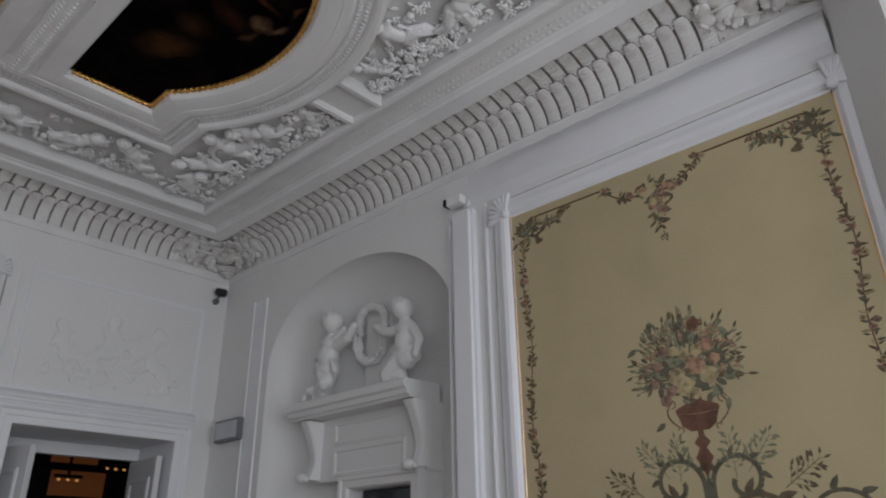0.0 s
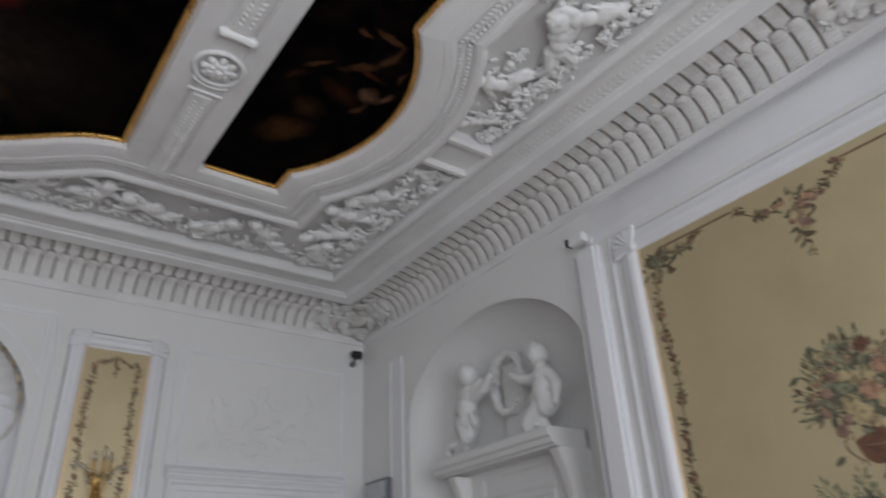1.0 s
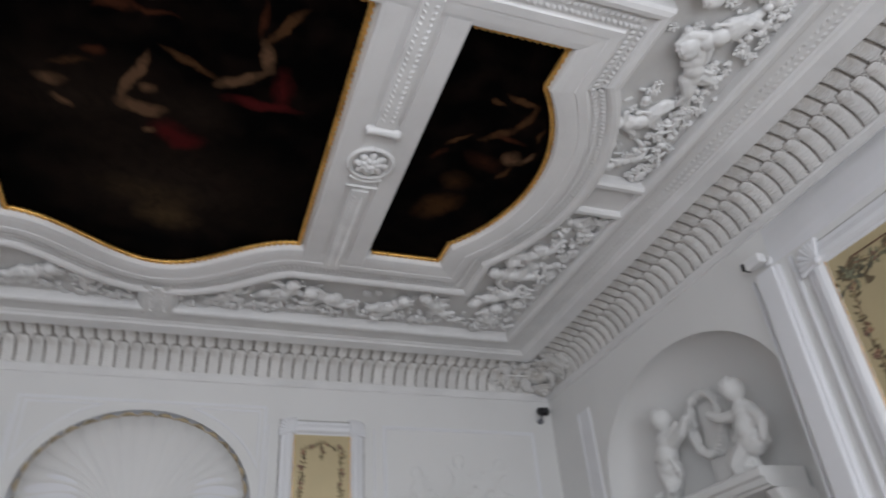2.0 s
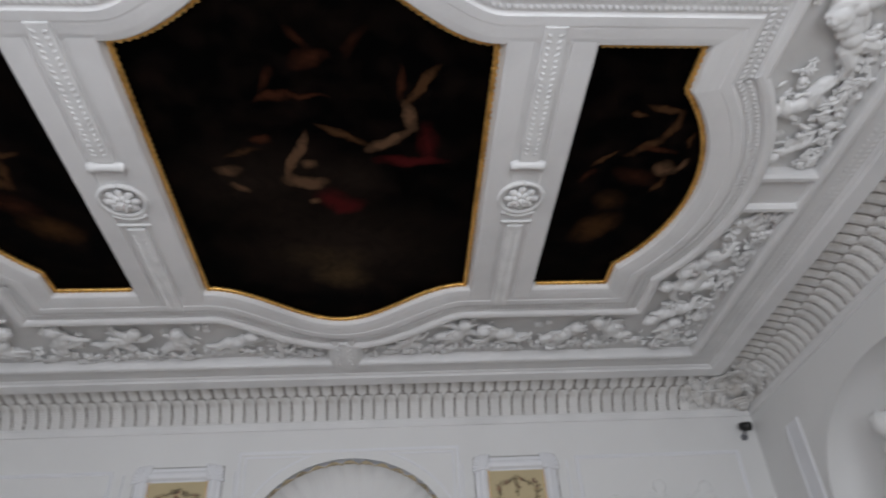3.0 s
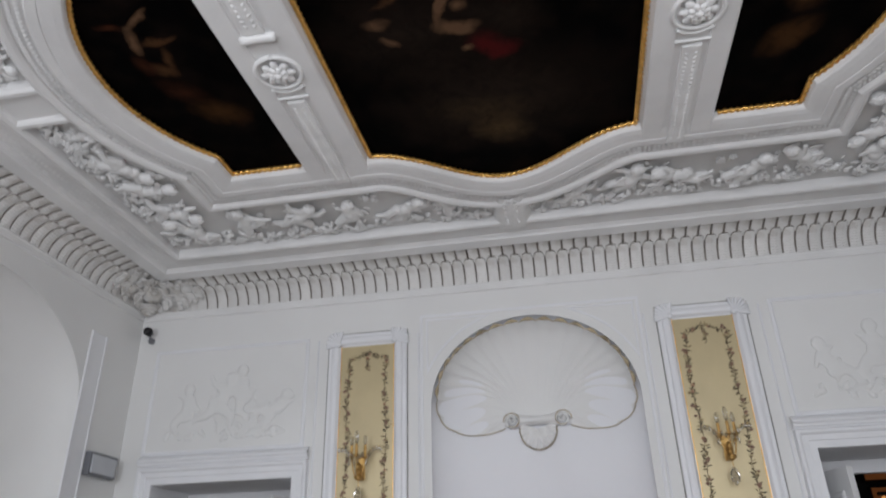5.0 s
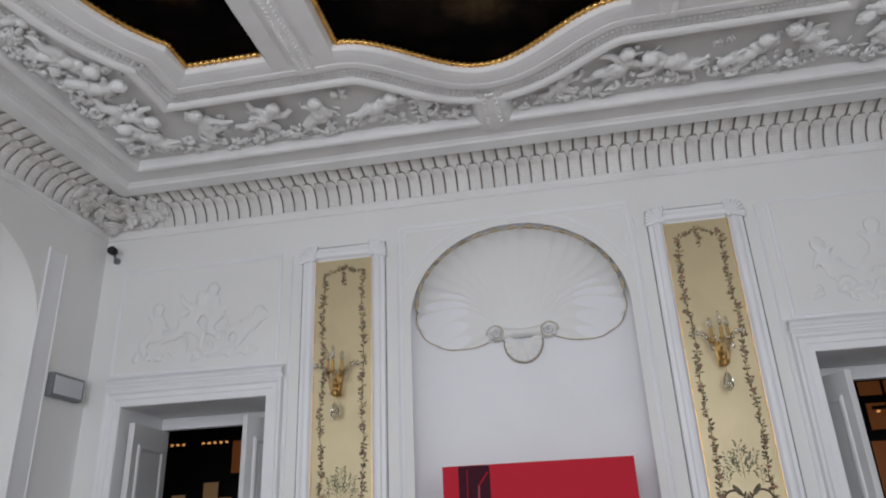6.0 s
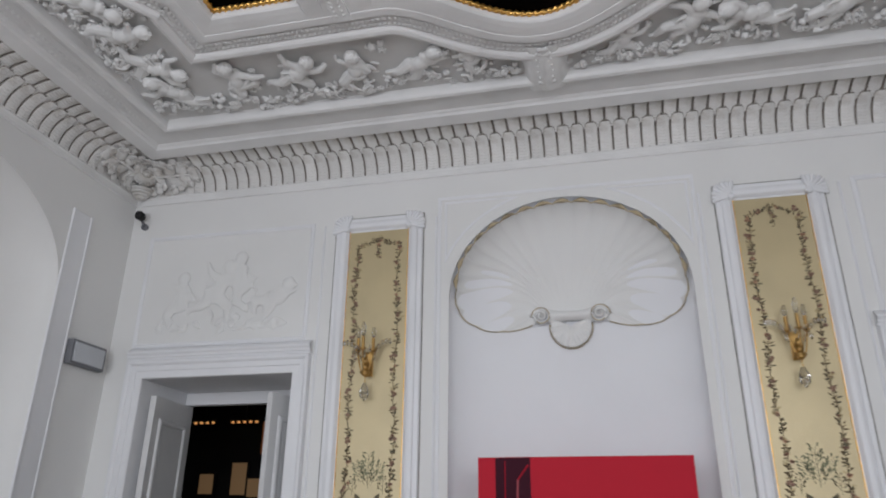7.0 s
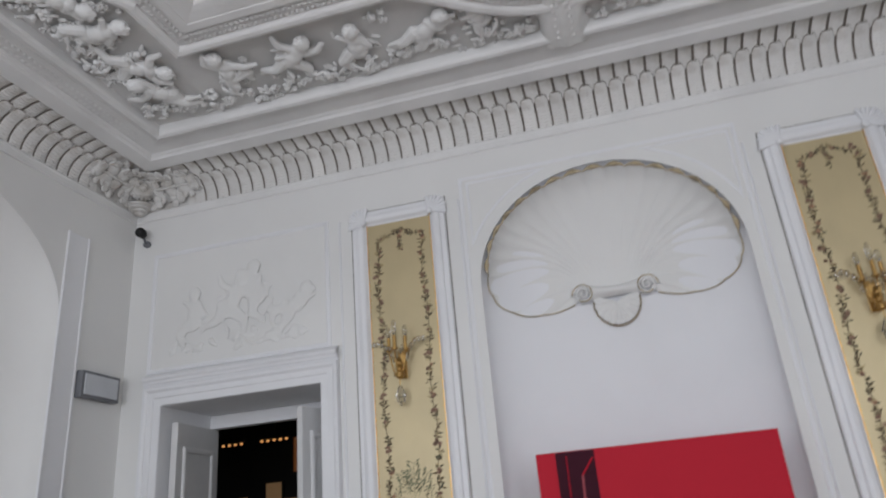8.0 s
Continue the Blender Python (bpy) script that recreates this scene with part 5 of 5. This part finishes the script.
lit_case(-3.05, 3.45, 2.72, 0.50, 0.14, CASE2, "dim orange lit display on the dark partition")
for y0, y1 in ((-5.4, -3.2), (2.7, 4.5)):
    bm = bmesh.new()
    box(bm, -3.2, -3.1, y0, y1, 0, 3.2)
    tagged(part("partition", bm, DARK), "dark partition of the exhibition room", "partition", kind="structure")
track(-2.6, -4.10, 2.66, 4, 0.07)
track(-2.6, -3.62, 2.66, 5, 0.07)
track(-2.6, 3.25, 2.52, 3, 0.09)
track(-2.6, 3.72, 2.66, 3, 0.09)

# ---- north and south walls ----
for m, u0, u1, top in ((north(0), 0.47, 0.645, 3.67), (south(0), -0.625, -0.45, 3.665)):
    for a, b, h in ((u0, u1, 0.008), (u0 - 0.008, u0 + 0.010, 0.015), (u1 - 0.010, u1 + 0.008, 0.015)):
        bm = bmesh.new()
        box(bm, -0.002, h, a, b, 0.0, top if h < 0.02 else top - 0.003, bevel=0.005)
        ob = part("lesene", bm, TRIM)
        ob.matrix_world = m
        tagged(ob, "narrow raised white strip on the wall", "moulding", kind="structure")
for a, b, h in ((2.645, 2.665, 0.018), (2.70, 2.875, 0.035), (2.72, 2.855, 0.055), (2.945, 2.965, 0.02)):
    bm = bmesh.new()
    box(bm, -0.002, h, a, b, 0.0, 3.69 - h * 0.2, bevel=0.008)
    ob = part("pilaster", bm, TRIM)
    ob.matrix_world = north(0)
    tagged(ob, "stepped white pilaster strip beside the gold panel", "pilaster", kind="structure")
bm = bmesh.new()
grid(bm, [[(h * k if h > 0 else h, u, z) for h, z in ((-0.002, 3.950), (0.010, 3.946), (0.012, 3.915), (0.022, 3.908), (0.040, 3.890), (0.050, 3.862), (0.052, 3.830), (0.046, 3.795), (0.034, 3.768), (0.030, 3.752), (0.018, 3.745), (0.014, 3.715), (-0.002, 3.705))] for u, k in ((2.82, 0.0), (3.02, 0.35), (3.16, 1.0), (PIER_X, 1.0))])
ob = part("wall_band", bm, TRIM, smooth=True)
ob.matrix_world = north(0)
tagged(ob, "broad rounded white moulding above the gold panel", "moulding", kind="structure")

# great gold panel
GC, GW, GT = 4.020, 0.878, 3.53
p = silk_panel(north(GC), GW, 0.95, GT, "large gold silk wall panel embroidered with a flower vase, white frame")
sew = Sewing(0.0075)
r = random.Random(77)
for s in (-1, 1):
    sew.vine([(s * (0.800 + 0.016 * math.sin(z * 9 + s)), z) for z in steps(1.1, 3.42, 60)], r, 1.15, "terra")
    # swags of the top border
    sew.line("terra", [(s * 0.80, 3.435), (s * 0.74, 3.475), (s * 0.55, 3.475), (s * 0.25, 3.475)], 0.010)
    sew.vine([(s * (0.74 - 0.24 * v), 3.465 - 0.05 * math.sin(v * math.pi)) for v in steps(0, 1, 10)], r, 1.0, "terra")
    sew.vine([(s * (0.27 - 0.20 * v), 3.47 - 0.10 * v - 0.03 * math.sin(v * math.pi)) for v in steps(0, 1, 10)], r, 1.25, "terra")
    for k in range(5):
        sew.leaf("olive", s * 0.72, 3.36 - 0.012 * k, math.pi * (0.5 - s * 0.5) + r.uniform(-0.9, 0.9) + math.pi, 0.06, 0.02)
        sew.leaf("green", s * 0.78, 3.42, r.uniform(0, 6.28), 0.07, 0.022)
sew.vine([(0.03 + 0.012 * math.sin(z * 25), z) for z in steps(3.40, 3.16, 8)], r, 1.5, "terra")
for k in range(46):
    v = r.random()
    sew.leaf(r.choice(("olive", "olive", "green", "pale")), 0.035 + r.gauss(0, 0.075) * (1 - v), 3.44 - 0.26 * v, r.uniform(0, 6.28), 0.042, 0.016, 0.001)
for k in range(14):
    v = r.random()
    sew.dot(r.choice(("rose", "coral", "straw", "rose")), 0.035 + r.gauss(0, 0.06) * (1 - v), 3.43 - 0.22 * v, r.uniform(0.014, 0.022), 8, 0.0024)
for s in (-1, 1):
    for k in range(26):
        v = r.random()
        sew.leaf(r.choice(("olive", "green", "pale")), s * (0.74 - 0.24 * v), 3.455 - 0.05 * math.sin(v * math.pi) + r.gauss(0, 0.012), r.uniform(0, 6.28), 0.045, 0.016, 0.001)
        sew.leaf(r.choice(("olive", "green", "pale")), s * 0.77 + r.gauss(0, 0.035), 3.40 + r.gauss(0, 0.03), r.uniform(0, 6.28), 0.06, 0.018, 0.001)
sew.dot("straw", 0.02, 3.32, 0.032, 9, 0.002)
sew.dot("rose", 0.05, 3.25, 0.028, 9, 0.002)
sew.sprig("olive", 0.035, 3.16, -math.pi / 2, 0.06, r, 3, 0.7)
# bouquet
BU, BZ = 0.045, 2.47
for k in range(120):
    a = r.uniform(-0.45, math.pi + 0.45)
    d = r.uniform(0.14, 0.27)
    sew.line("olive" if k % 3 else "pale", [(BU + 0.3 * d * math.cos(a), BZ - 0.04 + 0.3 * d * math.sin(a)), (BU + d * math.cos(a), BZ + d * 0.92 * math.sin(a))], 0.0028)
    sew.leaf("olive" if k % 2 else "pale", BU + d * math.cos(a), BZ + d * 0.92 * math.sin(a), a + r.uniform(-0.6, 0.6), r.uniform(0.03, 0.05), 0.013)
    sew.leaf("green" if k % 2 else "pale", BU + d * 0.8 * math.cos(a), BZ + d * 0.74 * math.sin(a), a + r.uniform(-1.0, 1.0), 0.04, 0.013)
for k in range(210):
    a, d = r.uniform(0, math.tau), abs(r.gauss(0, 0.105))
    sew.leaf("pale" if k % 3 == 0 else "green", BU + d * math.cos(a), BZ - 0.03 + d * 0.8 * math.sin(a), r.uniform(0, 6.28), 0.06, 0.026, 0.001)
for du, dz, rad, key in ((-0.055, -0.04, 0.042, "straw"), (0.035, -0.005, 0.044, "coral"), (-0.02, -0.09, 0.045, "straw"), (0.09, -0.055, 0.040, "straw"), (-0.01, 0.055, 0.030, "straw"), (-0.09, -0.10, 0.026, "rose"),
                          (0.055, 0.18, 0.032, "terra"), (0.10, 0.075, 0.032, "coral"), (-0.10, 0.08, 0.024, "rose"), (0.05, 0.06, 0.028, "straw"), (-0.14, 0.02, 0.024, "rose"), (0.125, 0.01, 0.026, "coral"),
                          (-0.055, 0.075, 0.026, "straw"), (-0.12, -0.14, 0.026, "rose"), (0.02, -0.125, 0.028, "straw"), (-0.16, -0.06, 0.018, "rose")):
    for j in range(6):
        aa = j * math.tau / 6 + du * 30
        sew.dot(key, BU + du + rad * 0.55 * math.cos(aa), BZ + dz + rad * 0.55 * math.sin(aa), rad * 0.52, 7, 0.0022)
    sew.dot(key, BU + du, BZ + dz, rad * 0.5, 8, 0.004)
for k in range(64):
    a = r.uniform(-0.3, math.pi + 0.3)
    sew.dot(r.choice(("rose", "coral", "straw")), BU + 0.22 * math.cos(a) * r.uniform(0.7, 1.1), BZ + 0.2 * math.sin(a) * r.uniform(0.6, 1.1), 0.010, 7, 0.002)
# urn
VU = 0.06


def urn(key, prof, lift):
    sew.poly(key, [(VU + w, z) for w, z in prof] + [(VU - w, z) for w, z in prof[::-1]], lift)


urn("terra", [(0.028, 2.31), (0.022, 2.345)], 0.0012)
urn("terra", [(0.040, 2.185), (0.075, 2.21), (0.088, 2.25), (0.098, 2.275), (0.095, 2.285), (0.03, 2.31)], 0.0016)
urn("terra", [(0.014, 2.155), (0.012, 2.19)], 0.001)
urn("terra", [(0.018, 2.115), (0.036, 2.135), (0.018, 2.158)], 0.001)
urn("terra", [(0.006, 2.0), (0.022, 2.045), (0.040, 2.075), (0.030, 2.085), (0.014, 2.115)], 0.001)
sew.line("rose", [(VU - 0.09, 2.262), (VU, 2.254), (VU + 0.09, 2.262)], 0.004, 0.0045)
for s in (-1, 1):
    sew.line("terra", [(VU + s * (0.088 + 0.050 * math.sin(k * 0.30)), 2.205 + 0.013 * k) for k in range(10)], 0.006)
    sew.line("terra", [(VU + s * (0.115 + 0.018 * math.cos(k * 0.7)), 2.31 + 0.018 * math.sin(k * 0.7)) for k in range(8)], 0.005)
    sew.line("terra", [(VU + s * (0.085 + 0.012 * math.cos(k * 0.7)), 2.195 + 0.012 * math.sin(k * 0.7)) for k in range(7)], 0.005)
    sew.scroll("green", VU + s * 0.015, 1.86, s, 0.20, 0.022)
    sew.scroll("olive", VU + s * 0.02, 1.60, s, 0.30, 0.022)
    sew.scroll("green", VU + s * 0.36, 1.66, s, 0.24, 0.016)
    for du, dz, a in ((0.17, 2.05, 0.9), (0.30, 1.98, 0.6), (0.24, 1.86, 0.2), (0.12, 2.03, 1.6), (0.36, 1.80, 0.4)):
        sew.sprig("olive" if du > 0.2 else "pale", VU + s * du, dz - 0.05, math.pi / 2 - s * (math.pi / 2 - a), 0.17, r, 6, 1.0)
sew.leaf("green", VU, 1.70, math.pi / 2, 0.32, 0.06)
sew.finish(p)


# ---- stucco chimney piece in the north niche ----
o = thing("overmantel", north(1.69), "white stucco mantel shelf on scroll brackets in the niche", "mantel")
bm = bmesh.new()
prof = [(-0.33, 0.0), (-0.06, 0.0), (-0.05, 0.014), (-0.03, 0.02), (-0.022, 0.05), (0.0, 0.062), (0.004, 0.10), (-0.01, 0.115), (-0.33, 0.12)]
vs = grid(bm, [[(h, u, 2.625 + z) for h, z in prof] for u in (-0.68, 0.555)])
bm.faces.new(vs[0])
bm.faces.new(vs[-1])
part("shelf", bm, WALL, o)
bm = bmesh.new()
box(bm, -0.38, -0.20, -0.56, 0.56, 2.20, 2.625)
part("back_board", bm, WALL, o)
for z0, z1 in ((2.24, 2.40), (2.45, 2.58)):
    bm = bmesh.new()
    sweep(bm, rect(-0.33, 0.36, z0, z1), [(d, h - 0.20) for d, h in FILLET], L)
    part("panel_moulding", bm, WALL, o)
for u in (-0.53, 0.53):
    bm = bmesh.new()
    rows = []
    for i in range(17):
        v = i / 16
        z = 2.615 - 0.40 * v
        h = -0.07 - 0.10 * math.sin(v * math.pi * 0.62) + 0.05 * max(0, v - 0.7) * 3
        w = 0.056 - 0.014 * v
        rows.append([(-0.24, u - w, z), (h, u - w, z), (h + 0.012, u - w * 0.4, z), (h + 0.004, u, z), (h + 0.012, u + w * 0.4, z), (h, u + w, z), (-0.24, u + w, z)])
    grid(bm, rows)
    ball(bm, (-0.075, u, 2.222), (0.04, 0.055, 0.034), sub=3)
    ball(bm, (-0.075, u - 0.05, 2.215), 0.022, sub=2)
    ball(bm, (-0.075, u + 0.05, 2.215), 0.022, sub=2)
    part("scroll_bracket", bm, WALL, o, smooth=True)
bm = bmesh.new()
sweep(bm, [(0.46, 0.0), (0.46, 2.13), (-0.13, 2.13), (-0.13, 0.0)], [(-0.002, -0.34), (-0.002, -0.17), (0.01, -0.15), (0.05, -0.15), (0.06, -0.14), (0.085, -0.14), (0.09, -0.20), (0.09, -0.36)], L, False)
part("opening_frame", bm, WALL, o)
bm = bmesh.new()
box(bm, -0.32, -0.29, -0.13, 0.46, 0.0, 2.13)
part("dark_glass", bm, SMOKE, o, "dark glass in the opening")


for u, z, size, shape in ((-0.44, 3.00, 1.50, (70, 6, ((10, 40), (-5, 30)), ((-118, -150), (-62, -165)), False, 22)),
                          (0.40, 2.935, 1.42, (88, 2, ((-50, -105), (172, 150)), ((-170, -72), (-140, -95)), False, 24))):
    ob = new("stucco_figure", figure_mesh(*shape))
    ob.data.materials.clear()
    ob.data.materials.append(WALL)
    ob.matrix_world = north(1.69) @ pose(-0.235, u, z) @ WALLWARD @ Matrix.Diagonal((size, size, size, 1))
    tagged(ob, "plain white stucco figure on the mantel shelf", "relief", "figures over the mantel")
bm = bmesh.new()
tube(bm, [(-0.25 + 0.02 * math.cos(a * 3), -0.04 + 0.155 * math.cos(a), 3.20 + 0.205 * math.sin(a)) for a in steps(0, math.tau, 48)], [0.032 + 0.006 * math.sin(k * 1.7) for k in range(49)], 8)
for k in range(36):
    a = k * math.tau / 36
    ball(bm, (-0.225, -0.04 + 0.16 * math.cos(a), 3.20 + 0.21 * math.sin(a)), (0.014, 0.03, 0.016), Euler((a + 0.9, 0, 0)), 2)
ob = part("stucco_wreath", bm, WALL, smooth=True)
ob.matrix_world = north(1.69)
tagged(ob, "oval white stucco wreath between two figures", "relief")
bm = bmesh.new()
box(bm, -0.40, -0.285, -0.15, 0.10, 2.745, 3.36, bevel=0.03)
ob = part("wreath_ground", bm, WALL, smooth=False)
ob.matrix_world = north(1.69)
tagged(ob, "white stucco ground behind the wreath", "relief", kind="structure")

# gilt scroll under the end of the cornice
bm = bmesh.new()
tube(bm, [(4.93 + 0.05 * math.cos(k * 0.4), 3.16 - 0.004 * k, 4.0 + 0.03 * math.sin(k * 0.4)) for k in range(22)], [0.016 - 0.0004 * k for k in range(22)], 8)
ball(bm, (4.885, 3.17, 3.995), (0.03, 0.025, 0.028), sub=3)
limb(bm, (4.93, 3.16, 4.01), (4.98, 3.2, 4.12), 0.014, 0.014)
tagged(part("gilt_scroll", bm, GILT, smooth=True), "small gilt scroll at the end of the cornice", "ornament")
